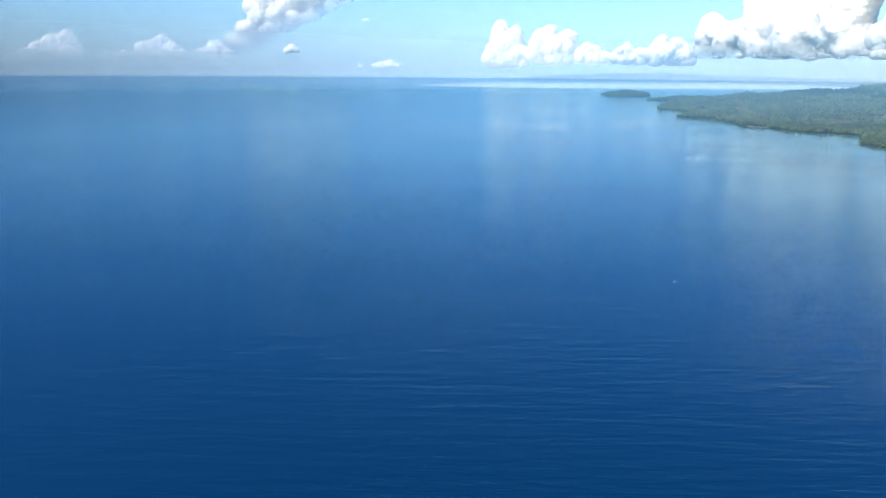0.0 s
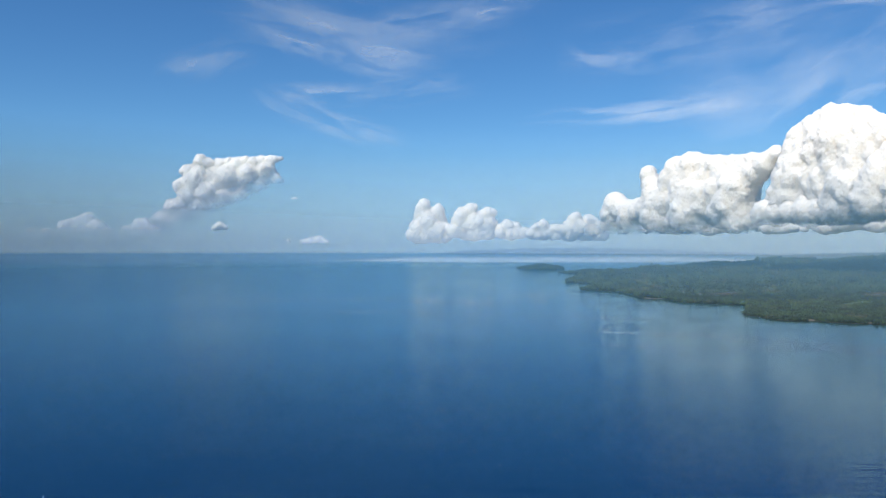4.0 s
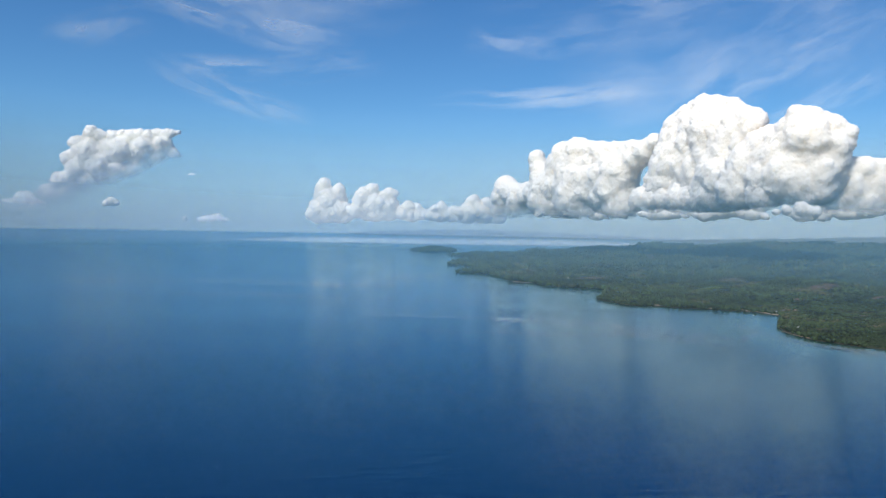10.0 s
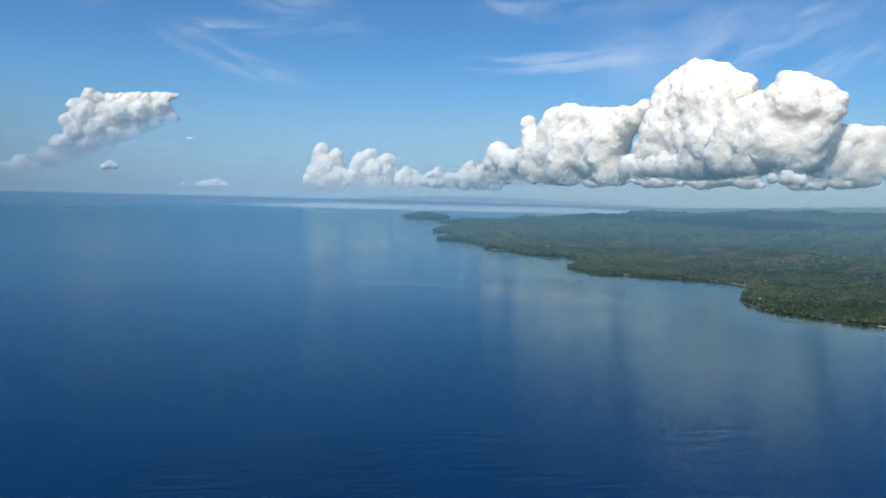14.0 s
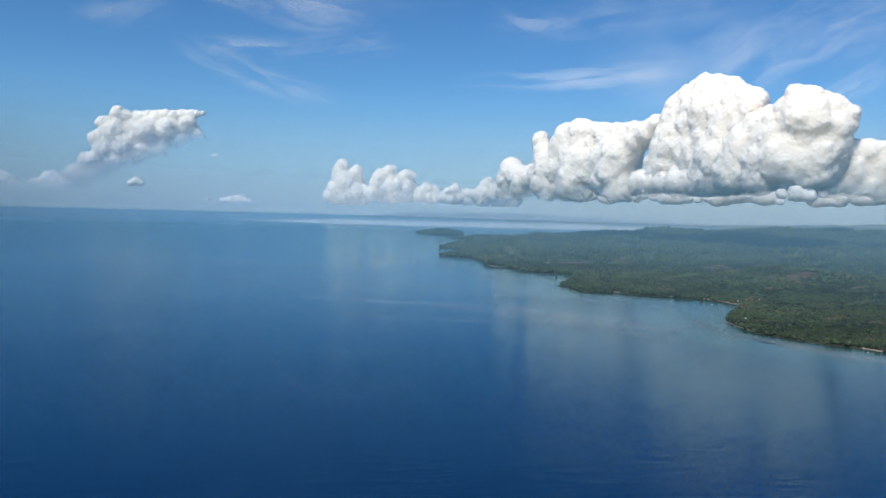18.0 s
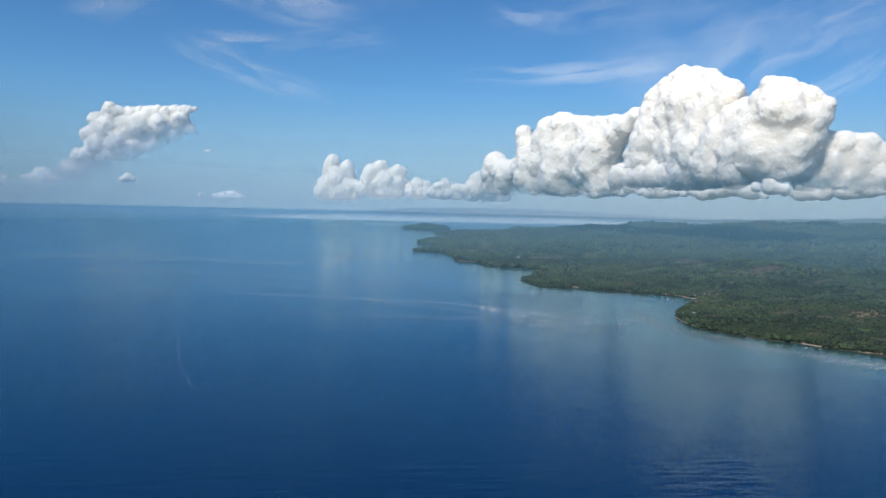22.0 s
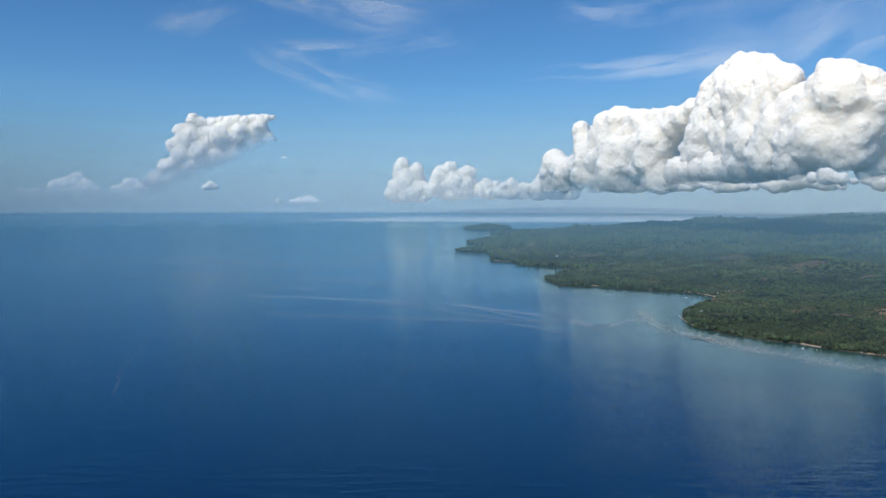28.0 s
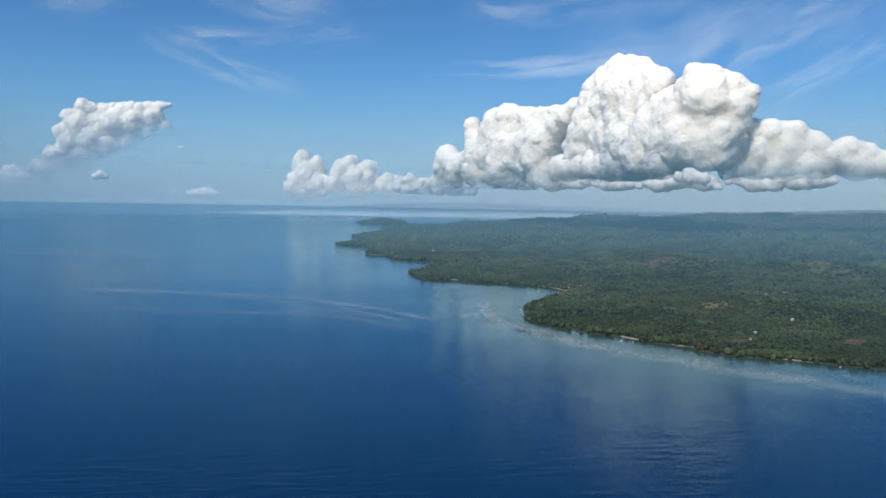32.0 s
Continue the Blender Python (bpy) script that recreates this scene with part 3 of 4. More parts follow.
beach([(377, 460), (374, 440), (373, 425)], 0.7, 8)


# ---------------------------------------------------------------- palms, houses, boats
def palm():
    root = tagged(new("palm_tree"), "slender coconut palm with drooping green fronds", "palm tree", "palms along the shore")
    bm = bmesh.new()
    rings = []
    for i in range(5):
        t = i / 4
        c = Vector((0.22 * t * t, 0.05 * t, 1.35 * t))
        rings.append([bm.verts.new(c + Vector((math.cos(a), math.sin(a), 0)) * (0.06 - 0.025 * t)) for a in (0, 1.26, 2.51, 3.77, 5.03)])
    for r0, r1 in zip(rings, rings[1:]):
        for j in range(5):
            bm.faces.new((r0[j], r0[(j + 1) % 5], r1[(j + 1) % 5], r1[j]))
    part("trunk", bm, BARK, root, "thin grey leaning trunk")
    bm = bmesh.new()
    top = Vector((0.22, 0.05, 1.35))
    for j in range(11):
        a = j * 2 * math.pi / 11 + 0.2 * (j % 3)
        out, side = Vector((math.cos(a), math.sin(a), 0)), Vector((-math.sin(a), math.cos(a), 0))
        prev = None
        for t, up, w in ((0.02, 0.0, 0.03), (0.35, 0.16 + 0.1 * (j % 2), 0.13), (0.62, 0.05 + 0.12 * (j % 2), 0.11), (0.85, -0.2, 0.02)):
            c = top + out * t + Vector((0, 0, up))
            row = [bm.verts.new(c - side * w - Vector((0, 0, w * 0.5))), bm.verts.new(c), bm.verts.new(c + side * w - Vector((0, 0, w * 0.5)))]
            if prev:
                bm.faces.new((prev[0], prev[1], row[1], row[0]))
                bm.faces.new((prev[1], prev[2], row[2], row[1]))
            prev = row
    part("crown", bm, PALM, root)
    return root


def plant_palms():
    rng = np.random.default_rng(8)
    first = palm()
    p, z, gap = scatter((372, 290, 520, 500), 9000, 44, 0.8)
    keep = (gap < 14) & clear(p)
    p, z = p[keep][:200], z[keep][:200]
    for i, (q, h) in enumerate(zip(p, z)):
        m = pose(q[0], q[1], h - 0.05, 0, 0, rng.uniform(0, 360))
        if i == 0:
            first.matrix_basis = m
        else:
            c = copy_thing(first, m)
            c.scale = [rng.uniform(0.9, 1.35)] * 3


plant_palms()


def box(bm, x0, y0, z0, x1, y1, z1):
    v = [bm.verts.new(c) for c in ((x0, y0, z0), (x1, y0, z0), (x1, y1, z0), (x0, y1, z0), (x0, y0, z1), (x1, y0, z1), (x1, y1, z1), (x0, y1, z1))]
    for f in ((3, 2, 1, 0), (4, 5, 6, 7), (0, 1, 5, 4), (1, 2, 6, 5), (2, 3, 7, 6), (3, 0, 4, 7)):
        bm.faces.new([v[i] for i in f])


def house(x, y, turn, long, wide, roof_material, label):
    p = np.array([[x, y]], float)
    root = tagged(new("house"), label, "house", "houses among the trees")
    root.matrix_basis = pose(x, y, float(rise(p)[0]) + 0.5, 0, 0, turn)
    bm = bmesh.new()
    box(bm, -long / 2, -wide / 2, -0.9, long / 2, wide / 2, 0.75)
    part("wall", bm, PLASTER, root)
    bm = bmesh.new()
    e, w, up = long / 2 + 0.12, wide / 2 + 0.15, wide * 0.32
    prof = [(-w, 0.70), (0, 0.70 + up), (w, 0.70), (w, 0.63), (0, 0.63 + up), (-w, 0.63)]
    a = [bm.verts.new((-e, py, pz)) for py, pz in prof]
    b = [bm.verts.new((e, py, pz)) for py, pz in prof]
    for i in range(6):
        j = (i + 1) % 6
        bm.faces.new((a[i], a[j], b[j], b[i]))
    for q in (a, b):
        bm.faces.new((q[0], q[1], q[4], q[5])), bm.faces.new((q[1], q[2], q[3], q[4]))
    part("roof", bm, roof_material, root, "pitched sheet-metal roof")
    bm = bmesh.new()
    box(bm, -0.14, -wide / 2 - 0.02, -0.1, 0.14, -wide / 2, 0.5)
    part("door", bm, BARK, root)
    return root


for i, (x, y) in enumerate([(446, 559), (441, 553), (450, 551), (557, 514), (519, 454), (376, 921), (361, 968), (369, 874), (378, 876), (406, 768), (416, 790),
                            (394, 903), (431, 547), (437, 541), (383, 464), (381, 457), (389, 459), (455, 357), (466, 372), (500, 398), (540, 470)]):
    big = 1.0 if y < 600 else 1.7
    house(x, y, (i * 47) % 180, (1.1 + 0.35 * (i % 3)) * big, 0.8 * big, (TIN, TIN, RUST)[i % 3],
          ("small house with a bright tin roof among palms", "small house with a bright tin roof among palms", "small house with a rusty roof among trees")[i % 3])


def boat(x, y, turn, label):
    root = tagged(new("outrigger_boat"), label, "boat", "boats on the water")
    root.matrix_basis = pose(x, y, 0.02, 0, 0, turn) @ Matrix.Scale(0.45 if x > 300 else 0.15, 4)
    bm = bmesh.new()
    rows = []
    for t, w, lift in ((-1.0, 0.05, 0.22), (-0.7, 0.15, 0.06), (0, 0.2, 0.0), (0.7, 0.14, 0.08), (1.1, 0.02, 0.28)):
        rows.append([bm.verts.new(c) for c in ((t, -w, 0.26 + lift), (t, -w * 0.7, lift - 0.06), (t, 0, lift - 0.12), (t, w * 0.7, lift - 0.06), (t, w, 0.26 + lift))])
    for r0, r1 in zip(rows, rows[1:]):
        for j in range(4):
            bm.faces.new((r0[j], r1[j], r1[j + 1], r0[j + 1]))
        bm.faces.new((r0[0], r0[4], r1[4], r1[0]))
    part("hull", bm, HULL, root, "white painted narrow hull")
    bm = bmesh.new()
    box(bm, -0.35, -0.16, 0.55, 0.3, 0.16, 0.6)
    for px in (-0.3, 0.22):
        for py in (-0.13, 0.1):
            box(bm, px, py, 0.24, px + 0.03, py + 0.03, 0.55)
    part("canopy", bm, HULL, root)
    for s in (-1, 1):
        bm = bmesh.new()
        box(bm, -0.8, s * 0.62 - 0.03, 0.0, 0.8, s * 0.62 + 0.03, 0.06)
        part("outrigger", bm, BAMBOO, root)
    for px in (-0.45, 0.45):
        bm = bmesh.new()
        box(bm, px - 0.02, -0.65, 0.2, px + 0.02, 0.65, 0.24)
        part("crossbeam", bm, BAMBOO, root)
    return root


for i, (x, y) in enumerate([(399, 364), (403, 360), (408, 540), (464, 309), (-52, 196), (61, 217)]):
    boat(x, y, i * 63, "small white outrigger boat near the wooded shore" if i < 4 else "tiny white outrigger boat alone on open sea")


# ---------------------------------------------------------------- island and far coast
def mound(name, cx, cy, rx, ry, tall, turn, material, label, category, seed, kind="", flat=2.2):
    n, m = 72, 40
    u, w = np.meshgrid(np.linspace(-1.15, 1.15, n), np.linspace(-1.2, 1.2, m))
    p = np.column_stack([u.ravel(), w.ravel()])
    r = np.sqrt((p ** 2).sum(1)) * (1 + 0.16 * smooth_noise(p * 3, 1.0, seed))
    z = tall * np.clip(1 - r ** flat, -0.3, None)
    z = np.where(z > 0, tall * (np.clip(z, 0, None) / tall) ** 0.6 * (1 + 0.28 * smooth_noise(p * 4, 1.0, seed + 1) + 0.12 * smooth_noise(p * 11, 1.0, seed + 2)), z)
    c, s = math.cos(turn), math.sin(turn)
    v = np.column_stack([cx + p[:, 0] * rx * c - p[:, 1] * ry * s, cy + p[:, 0] * rx * s + p[:, 1] * ry * c, z])
    return tagged(new(name, raw_mesh(name, v, grid_faces(m, n), material, True)), label, category, kind=kind), v


isle, spots = mound("island", 381, 1872, 60, 38, 9.5, 0.25, FAR, "small low wooded island off the headland", "island", 3)
rng = np.random.default_rng(2)
spots = spots[spots[:, 2] > 0.8]
spots = spots[rng.integers(0, len(spots), 1500)] + rng.normal(0, 1.2, (1500, 3)) * (1, 1, 0.1)
clumps("island_trees", spots, rng.uniform(1.0, 2.4, 1500), CROWN, "dark trees covering the small island", 6)


def far_ridge(name, a, b, deep, tall, label, seed):
    """A long low coast far off, with a rounded, uneven crest."""
    n, m = 160, 9
    t = np.linspace(0, 1, n)
    a, b = np.array(a, float), np.array(b, float)
    way = (b - a) / np.linalg.norm(b - a)
    side = np.array([-way[1], way[0]])
    crest = np.interp(t, np.linspace(0, 1, len(tall)), tall) * (1 + 0.10 * smooth_noise(np.column_stack([t * 40, t * 0]), 1.0, seed) + 0.05 * smooth_noise(np.column_stack([t * 130, t * 0]), 1.0, seed + 1))
    v = []
    for k in range(m):
        w = k / (m - 1)
        p = a + np.outer(t, b - a) + side * (w - 0.5) * deep
        v.append(np.column_stack([p, crest * math.sin(math.pi * w) ** 0.8 - 0.5]))
    return tagged(new(name, raw_mesh(name, np.vstack(v), grid_faces(m, n), FAR, True)), label, "coast", kind="backdrop")


far_ridge("far_coast", (250, 4640), (2500, 4230), 260, [2, 20, 30, 36, 40, 38, 34, 30, 25, 21, 15, 9, 3], "far hazy blue coast across the water", 4)
far_ridge("far_hills", (1900, 3900), (4100, 2500), 300, [4, 20, 34, 48, 60, 72, 70, 50], "far hazy hills beyond the wooded ridge", 9)


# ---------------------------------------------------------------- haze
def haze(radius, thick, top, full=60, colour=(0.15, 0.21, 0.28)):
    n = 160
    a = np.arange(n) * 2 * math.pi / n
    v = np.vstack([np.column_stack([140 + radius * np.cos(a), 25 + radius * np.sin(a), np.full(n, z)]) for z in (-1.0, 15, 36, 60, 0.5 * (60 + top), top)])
    me = raw_mesh("haze", v, grid_faces(6, n, True), haze_material("haze_shell_tint", thick, top, full, colour, radius), True)
    return tagged(new("haze", me), "see-through shell tinted pale blue for haze over the sea", "haze", kind="stuff")


# tinted shells added at growing distance to stand in for air haze
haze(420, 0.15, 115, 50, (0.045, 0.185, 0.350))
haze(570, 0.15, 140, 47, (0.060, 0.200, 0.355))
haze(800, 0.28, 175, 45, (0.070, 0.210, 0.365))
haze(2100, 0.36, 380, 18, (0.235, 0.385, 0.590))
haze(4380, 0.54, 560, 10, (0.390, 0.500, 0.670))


# ---------------------------------------------------------------- clouds
def balls(rows):
    """Many bumpy balls in one array pair; rows of x, y, z, radius, height and width ratios."""
    rows = np.asarray(rows, float)
    v = BALL2_V[None] * rows[:, None, 3:4]
    v[..., 2] *= rows[:, 4:5]
    v[..., 0] *= rows[:, 5:6]
    v = v + rows[:, None, :3]
    f = BALL2_F[None] + (np.arange(len(rows)) * len(BALL2_V))[:, None, None]
    return v.reshape(-1, 3), f.reshape(-1, 3)


ICO = bmesh.new()
bmesh.ops.create_icosphere(ICO, subdivisions=2, radius=1.0)
ICO.verts.ensure_lookup_table()
BALL2_V = np.array([v.co[:] for v in ICO.verts])
BALL2_F = np.array([[v.index for v in f.verts] for f in ICO.faces])
ICO.free()


def billow(name, lobes, parent, material, voxel, seed, base=None, deep=None, fill=1.0, squash=1.0, wide=1.0, label="", grain=1.0, sprout=0):
    """One heap of cloud: lobes as (x, y, z, radius) and what lies between them, covered by ever smaller puffs, fused and roughened."""
    rng = np.random.default_rng(seed)
    core = [np.array(q, float) for q in lobes]
    mean = sum(q[3] for q in core) / len(core)
    bulk = list(core)
    for i, p in enumerate(core):
        for q in core[:i]:
            gap = np.linalg.norm(p[:3] - q[:3])
            if gap < 1.9 * (p[3] + q[3]) * fill:
                for t in (0.33, 0.67):
                    m = p + (q - p) * t
                    m[3] *= 0.92
                    m[1] += 0.25 * m[3]
                    bulk.append(m)
    for p in core if sprout else ():
        for _ in range(sprout):
            way = rng.normal(0, 1, 3) * (1, 0.6, 0.8) + (0, 0, 0.35)
            way /= np.linalg.norm(way)
            bulk.append(np.append(p[:3] + way * p[3] * 0.8, p[3] * rng.uniform(0.35, 0.55)))
    if deep is not None:
        for p in [q for q in core if q[3] > 0.8 * mean]:
            while p[2] - p[3] > deep:
                p = np.array([p[0] + rng.normal(0, 0.2) * p[3], p[1] + 0.35 * p[3], p[2] - 0.8 * p[3], p[3] * 1.12])
                bulk.append(p)
    rows = [(*p[:3], p[3] * 1.04, squash, wide) for p in bulk]
    for p in bulk:
        spin = rng.uniform(0, 6.28)
        count = int(26 / grain ** 1.5)
        for j in range(count):
            high = 1 - (j + rng.uniform(0.2, 0.8)) / count * 1.7
            turn = spin + j * 2.39996 + rng.normal(0, 0.15)
            flat = math.sqrt(max(0, 1 - high * high))
            way = np.array([flat * math.cos(turn), flat * math.sin(turn), high])
            r = p[3] * grain * rng.choice((0.46, 0.36, 0.30, 0.24)) * rng.uniform(0.85, 1.15)
            c = p[:3] + way * (p[3] * 1.04 - 0.79 * r) * (wide, 1, squash)
            rows.append((*c, r, 1, 1))
            for _ in range(2):
                more = way + rng.normal(0, 0.6, 3)
                more /= np.linalg.norm(more)
                rows.append((*(c + more * r * 0.68), r * rng.uniform(0.35, 0.5), 1, 1))
    v, f = balls(rows)
    me = raw_mesh(name, v, f, material)
    raw = new(name, me)
    fuse = raw.modifiers.new("fuse", "REMESH")
    fuse.mode, fuse.voxel_size, fuse.use_smooth_shade = "VOXEL", voxel * (1.55 if grain == 1 else 1.1), True
    even = raw.modifiers.new("even", "SMOOTH")
    even.factor, even.iterations = 0.5, 10 if grain == 1 else 5
    if grain == 1:
        split = raw.modifiers.new("split", "SUBSURF")
        split.levels = split.render_levels = 1
    for size, depth in ((mean * grain, 0.08 * grain), (mean * 0.5, 0.09), (mean * 0.27, 0.095), (mean * 0.15, 0.075)):
        tex = bpy.data.textures.new("puffs", "VORONOI")
        tex.noise_scale, tex.noise_intensity = size, 1.0
        swell = raw.modifiers.new("swell", "DISPLACE")
        swell.texture, swell.texture_coords = tex, "GLOBAL"
        swell.strength, swell.mid_level = -mean * depth, 0.55
    raw.update_tag()
    done = bpy.data.meshes.new_from_object(raw.evaluated_get(bpy.context.evaluated_depsgraph_get()))
    bpy.data.objects.remove(raw)
    bpy.data.meshes.remove(me)
    co = np.zeros(len(done.vertices) * 3, np.float32)
    done.vertices.foreach_get("co", co)
    co = co.reshape(-1, 3)
    if base is not None:
        low = base + mean * 0.3 * smooth_noise(co[:, :2].astype(float), mean * 0.8, seed)
        under = co[:, 2] < low
        co[under, 2] = low[under] + (co[under, 2] - low[under]) * 0.15
    done.vertices.foreach_set("co", co.ravel())
    done.polygons.foreach_set("use_smooth", np.ones(len(done.polygons), bool))
    done.update()
    done.name = name
    done.materials.clear()
    done.materials.append(material)
    ob = new(name, done)
    ob.parent = parent
    return tagged(ob, label)


WHITE = cloud_material("cumulus", depth=22.0, white=0.93, frayed=(74, 122))
FAR_WHITE = cloud_material("far_cumulus", depth=24.0, white=0.98, green=0.885, blue=0.765)
SOFT = cloud_material("thin_cumulus", 0.95)
TALL = cloud_material("distant_tower", 0.95, (140, 310), 60.0, white=0.99, green=0.89, blue=0.78)
VEILED = cloud_material("veiled_cumulus", 0.9, None, 30.0)
WISP = cloud_material("cloud_wisp", 0.45, (40, 78), thin=True)
DIM = cloud_material("hazy_cumulus", 0.30, (70, 175), thin=True)

great = tagged(new("cumulus_cloud"), "huge heaped white cumulus with grey flat base over the land", "cloud")
billow("shoulder", [(500, 1660, 148, 26), (529, 1523, 201, 17), (576, 1412, 209, 24), (561, 1451, 205, 23), (597, 1354, 204, 18), (610, 1315, 204, 13),
                    (623, 1269, 203, 13), (640, 1219, 209, 13), (633, 1239, 194, 18), (542, 1498, 139, 30), (516, 1590, 124, 27), (583, 1400, 150, 38),
                    (616, 1301, 157, 34), (544, 1498, 97, 24), (585, 1400, 89, 20), (497, 1674, 91, 19), (474, 1759, 89, 18), (618, 1301, 102, 30)],
       great, WHITE, 1.8, 1, 82, deep=92)
billow("tower", [(669, 1113, 256, 14), (673, 1076, 253, 11), (681, 1000, 214, 20), (677, 1041, 244, 11), (653, 1177, 233, 14), (660, 1151, 243, 15),
                 (674, 1089, 213, 36), (652, 1182, 203, 21), (680, 1031, 194, 30), (658, 1169, 168, 38), (679, 1064, 148, 39)], great, WHITE, 1.6, 2, 98, deep=105)
billow("tower", [(680, 900, 213, 10), (701, 893, 210, 11), (724, 886, 199, 12), (741, 881, 188, 11), (742, 881, 174, 9), (693, 896, 182, 29),
                 (723, 887, 171, 22), (683, 933, 156, 31), (707, 893, 140, 26), (686, 975, 172, 30),
                 (690, 985, 135, 32)], great, WHITE, 1.4, 3, 98, deep=108)
billow("cloud_base", [(620, 1210, 109, 23), (646, 1129, 109, 25), (663, 1041, 108, 24), (668, 942, 110, 23)],
       great, WHITE, 1.6, 4, 92, label="flat grey underside")
billow("shelf", [(747, 904, 146, 16), (777, 895, 146, 15), (802, 887, 146, 13), (826, 880, 132, 12), (793, 890, 128, 16), (761, 900, 119, 17), (840, 878, 118, 14),
                 (862, 876, 130, 12), (888, 872, 125, 9), (873, 874, 105, 16), (906, 870, 109, 16), (816, 884, 104, 17), (737, 907, 102, 16), (780, 895, 100, 16),
                 (939, 866, 110, 18), (979, 862, 108, 17)], great, WHITE, 1.4, 5, 92, deep=96, fill=0.7, sprout=4)
billow("fragment", [(657, 848, 90, 9), (659, 881, 90, 6), (668, 836, 87, 6)], great, SOFT, 0.8, 6, 80, fill=0.6, grain=0.7, sprout=3)

low = tagged(new("cloud_bank"), "long low bank of pale cumulus heaps beyond the wooded hills", "cloud")
lot = random.Random(31)
line = [(640, 1936), (840, 1784), (1000, 1568), (1160, 1320)]
for i, (p, q) in enumerate(zip(line, line[1:])):
    heap = []
    for j in range(16):
        t = (j + lot.random()) / 16
        far = 0.0075 * lot.choice((0.6, 0.8, 1.0, 1.4)) * math.hypot(p[0] - 200, p[1])
        heap.append((p[0] + (q[0] - p[0]) * t, p[1] + (q[1] - p[1]) * t, 92 + lot.uniform(-3, 10) + far * 0.4, far))
    billow("heap", heap, low, VEILED, 1.5, 40 + i, 85, fill=0.5, squash=0.85, wide=1.25)

row = tagged(new("cumulus_cloud"), "low row of small white cumulus heaps near the horizon", "cloud")
billow("heap", [(126, 3140, 218, 25), (110, 3140, 200, 21), (185, 3140, 196, 25), (139, 3140, 150, 41), (80, 3140, 97, 27), (178, 3140, 111, 39), (208, 3140, 88, 23),
                (133, 3140, 90, 28), (160, 3140, 112, 36), (215, 3140, 118, 28), (98, 3140, 120, 30)], row, FAR_WHITE, 2.2, 8, 68, deep=80, fill=0.55, grain=0.7, sprout=4)
billow("heap", [(313, 3100, 200, 25), (274, 3100, 172, 30), (382, 3100, 184, 25), (405, 3100, 187, 16), (329, 3100, 143, 41), (375, 3100, 134, 34), (329, 3100, 99, 25),
                (458, 3100, 134, 23), (497, 3100, 132, 18), (435, 3100, 107, 25), (497, 3100, 105, 25), (537, 3100, 109, 18), (245, 3100, 112, 28), (440, 3100, 112, 26), (470, 3100, 106, 24), (520, 3100, 104, 22)], row, FAR_WHITE, 2.2, 9, 76, deep=88, fill=0.55, grain=0.7, sprout=4)
billow("heap", [(499, 2500, 121, 17), (473, 2500, 115, 13), (537, 2500, 110, 17), (605, 2500, 144, 21), (651, 2500, 134, 24), (586, 2500, 110, 24), (624, 2500, 110, 28),
                (682, 2500, 110, 24), (537, 2500, 85, 15), (480, 2500, 87, 17), (515, 2500, 98, 18), (560, 2500, 104, 20), (640, 2500, 98, 24), (455, 2500, 92, 15)], row, FAR_WHITE, 2.0, 10, 72, deep=84, fill=0.55, grain=0.7, sprout=4)

tower = tagged(new("cumulus_cloud"), "leaning white cumulus tower dissolving into haze below", "cloud")
billow("tower", [(-1115, 4480, 524, 41), (-1079, 4480, 515, 35), (-1182, 4480, 469, 41), (-1236, 4480, 387, 38), (-1137, 4480, 423, 69), (-1182, 4480, 328, 63),
                 (-1080, 4480, 351, 69), (-1281, 4480, 258, 44), (-1228, 4480, 268, 50), (-1350, 4480, 211, 28), (-1315, 4480, 186, 41), (-1383, 4480, 186, 19),
                 (-1000, 4480, 513, 32), (-912, 4480, 511, 41), (-821, 4480, 522, 35), (-728, 4480, 533, 29), (-692, 4480, 544, 19), (-955, 4480, 447, 70),
                 (-842, 4480, 449, 70), (-741, 4480, 476, 51), (-682, 4480, 416, 35), (-775, 4480, 389, 45), (-866, 4480, 527, 30), (-775, 4480, 537, 27), (-660, 4480, 548, 13), (-955, 4480, 522, 28), (-1038, 4490, 455, 46), (-1002, 4490, 484, 34), (-1030, 4490, 400, 50), (-1420, 4480, 150, 34), (-1330, 4480, 140, 45), (-1210, 4490, 225, 58), (-1135, 4490, 255, 62), (-1060, 4490, 300, 60), (-1270, 4490, 175, 50), (-990, 4500, 310, 62), (-880, 4500, 330, 55)],
       tower, TALL, 3.4, 11, fill=0.55, grain=0.65, sprout=3)

bank = tagged(new("cloud_bank"), "faint pale cumulus bank sunk in horizon haze", "cloud")
for i, heap in enumerate((
    [(-2047, 3593, 98, 31), (-1979, 3593, 118, 42), (-1913, 3593, 146, 48), (-1840, 3593, 171, 36), (-1832, 3593, 113, 48), (-1940, 3593, 93, 31), (-2019, 3593, 78, 20), (-1793, 3593, 87, 23), (-2086, 3593, 82, 26), (-2207, 3593, 100, 42), (-2313, 3593, 125, 48), (-2419, 3593, 84, 36)],
    [(-1790, 3906, 105, 24), (-1717, 3906, 101, 28), (-1617, 3906, 135, 40), (-1525, 3906, 171, 36), (-1478, 3906, 129, 45), (-1408, 3906, 101, 24), (-1573, 3906, 93, 28), (-1639, 3906, 97, 27)],
    [(-1328, 3906, 109, 32), (-1256, 3906, 139, 40), (-1284, 3906, 93, 24), (-1197, 3906, 112, 32)],
)):
    billow("heap", heap, bank, DIM, 4.5, 13 + i * 9, 78, fill=0.7, grain=0.55, sprout=7)
small = tagged(new("cloud_wisp"), "small pale cumulus puff low over the sea", "cloud")
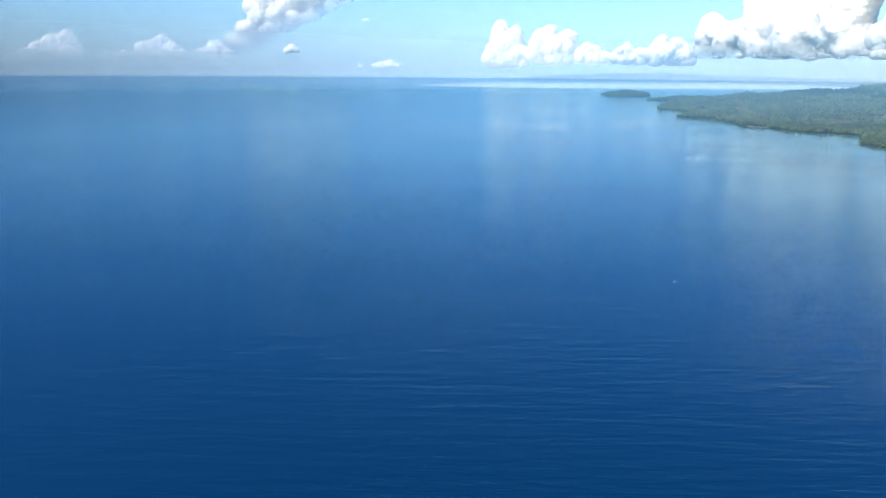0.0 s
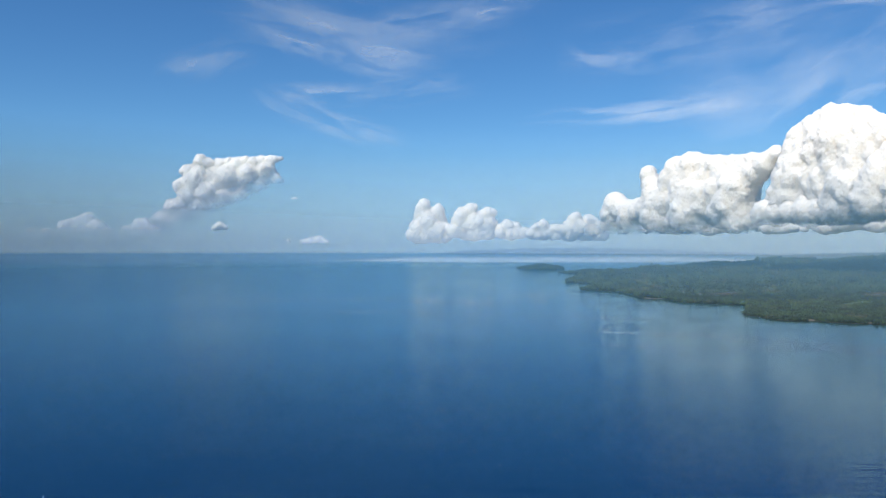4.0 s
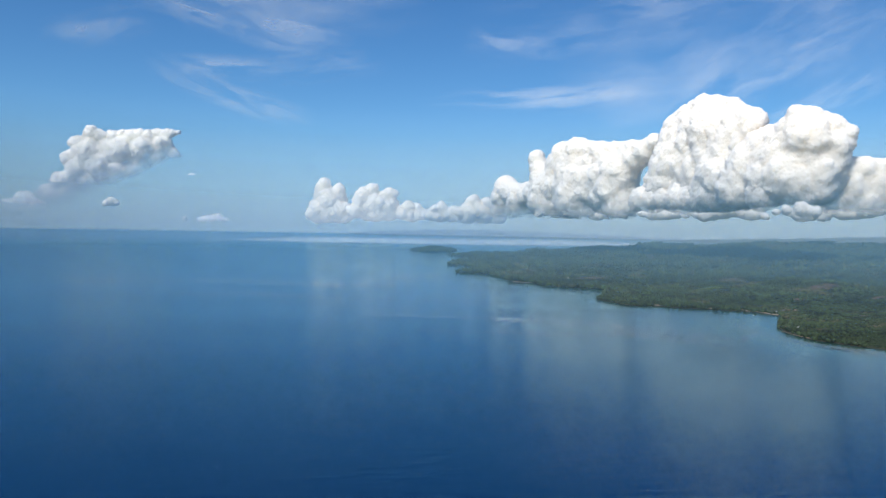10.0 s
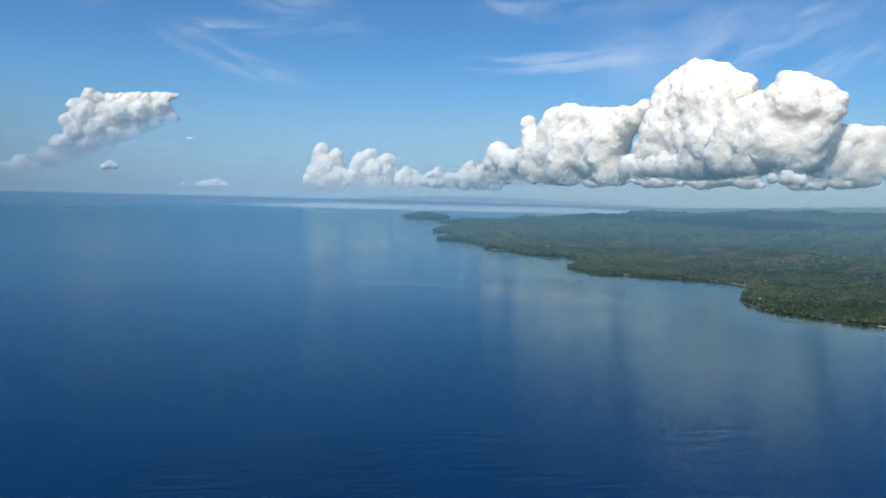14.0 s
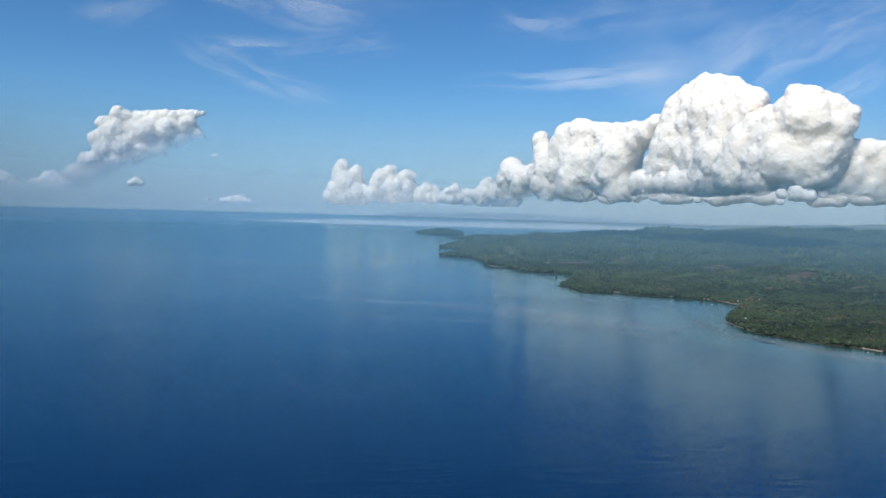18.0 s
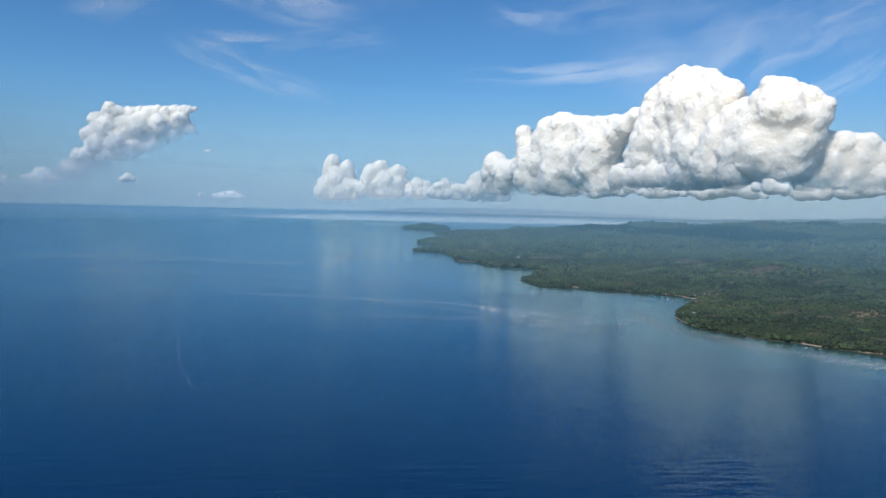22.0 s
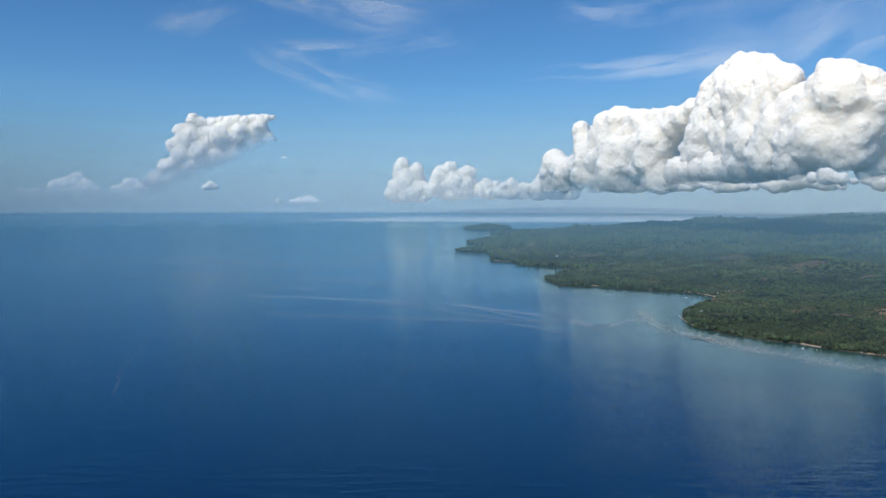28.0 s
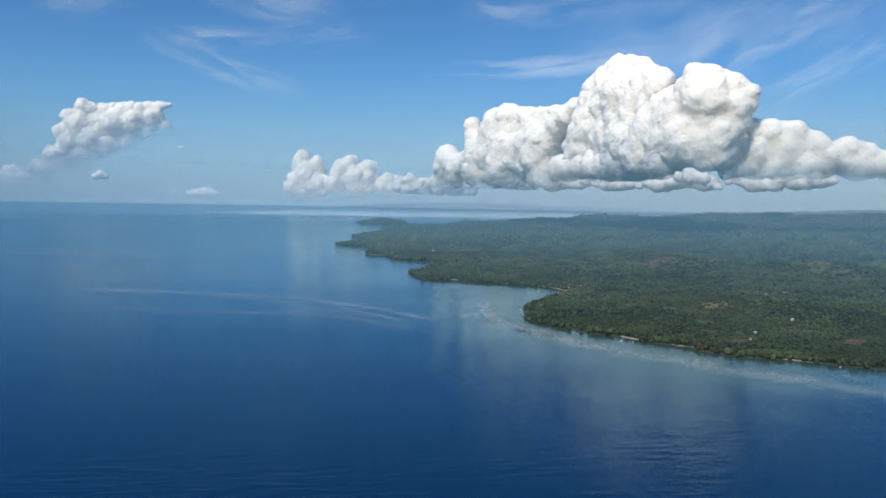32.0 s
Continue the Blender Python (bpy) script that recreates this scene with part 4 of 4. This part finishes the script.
billow("puff", [(-929, 4140, 151, 22), (-899, 4140, 142, 15), (-959, 4140, 138, 15)], small, FAR_WHITE, 3, 15)
small = tagged(new("cloud_wisp"), "low pale cumulus scraps along the horizon", "cloud")
billow("puff", [(-450, 4140, 74, 18), (-494, 4140, 67, 14), (-568, 4140, 69, 13), (-407, 4140, 82, 18), (-363, 4140, 69, 11)], small, WISP, 3, 16, 56, grain=0.7, sprout=3)
small = tagged(new("cloud_wisp"), "tiny pale cloud scrap in blue sky", "cloud")
billow("puff", [(-536, 4140, 301, 8), (-552, 4140, 299, 5), (-521, 4140, 300, 5)], small, WISP, 2, 17, squash=0.5)


def cirrus(az, el, wide, high, tilt, thick, seed, label):
    """A thin sheet of ice cloud high up, given by bearing, elevation and extent in degrees."""
    n, m = 25, 9
    u, w = np.meshgrid(np.linspace(0, 1, n), np.linspace(0, 1, m))
    a, b = (u - 0.5) * wide, (w - 0.5) * high
    t = radians(tilt)
    da, de = a * math.cos(t) - b * math.sin(t), a * math.sin(t) + b * math.cos(t)
    q, e = np.radians(az + da / math.cos(radians(el))), np.radians(el + de)
    far = 4650
    v = np.column_stack([(140 + far * np.cos(e) * np.sin(q)).ravel(), (25 + far * np.cos(e) * np.cos(q)).ravel(), (60 + far * np.sin(e)).ravel()])
    me = raw_mesh("cirrus_cloud", v, grid_faces(m, n), cirrus_material(seed, thick), True)
    uv = np.column_stack([u.ravel(), w.ravel()])
    index = np.zeros(len(me.loops), np.int32)
    me.loops.foreach_get("vertex_index", index)
    me.uv_layers.new(name="UVMap").data.foreach_set("uv", uv[index].astype(np.float32).ravel())
    return tagged(new("cirrus_cloud", me), label, "cloud", "high ice clouds")


for i, (az, el, wide, high, tilt, thick) in enumerate([
    (-6.5, 9.0, 13, 2.6, -17, 0.55), (-7.0, 10.9, 10, 2.2, 2, 0.5), (-6.0, 14.6, 19, 5.0, -12, 0.6), (2.0, 16.4, 18, 3.5, 10, 0.5),
    (18.0, 9.7, 23, 2.4, 3, 0.5), (19.5, 9.6, 11, 2.6, 5, 0.5), (-15.2, 12.8, 8, 3.0, 20, 0.4), (14.0, 13.3, 8, 2.6, -5, 0.4),
    (28.0, 15.8, 17, 3.0, 0, 0.5), (33.0, 12.4, 18, 6.5, 24, 0.5), (35.0, 8.5, 13, 3.0, 27, 0.5), (0.0, 11.5, 12, 3.0, 8, 0.25),
    (31.0, 12.5, 30, 13, 18, 0.45), (22.0, 15.0, 26, 6, 6, 0.3), (-4.0, 16.0, 26, 5, -4, 0.3),
]):
    cirrus(az, el, wide, high, tilt, thick * (0.62 if az > 10 else 0.8), i + 1, "thin white wind-drawn cirrus veil in blue sky" if thick < 0.55 else "bright feathery white cirrus streak in blue sky")
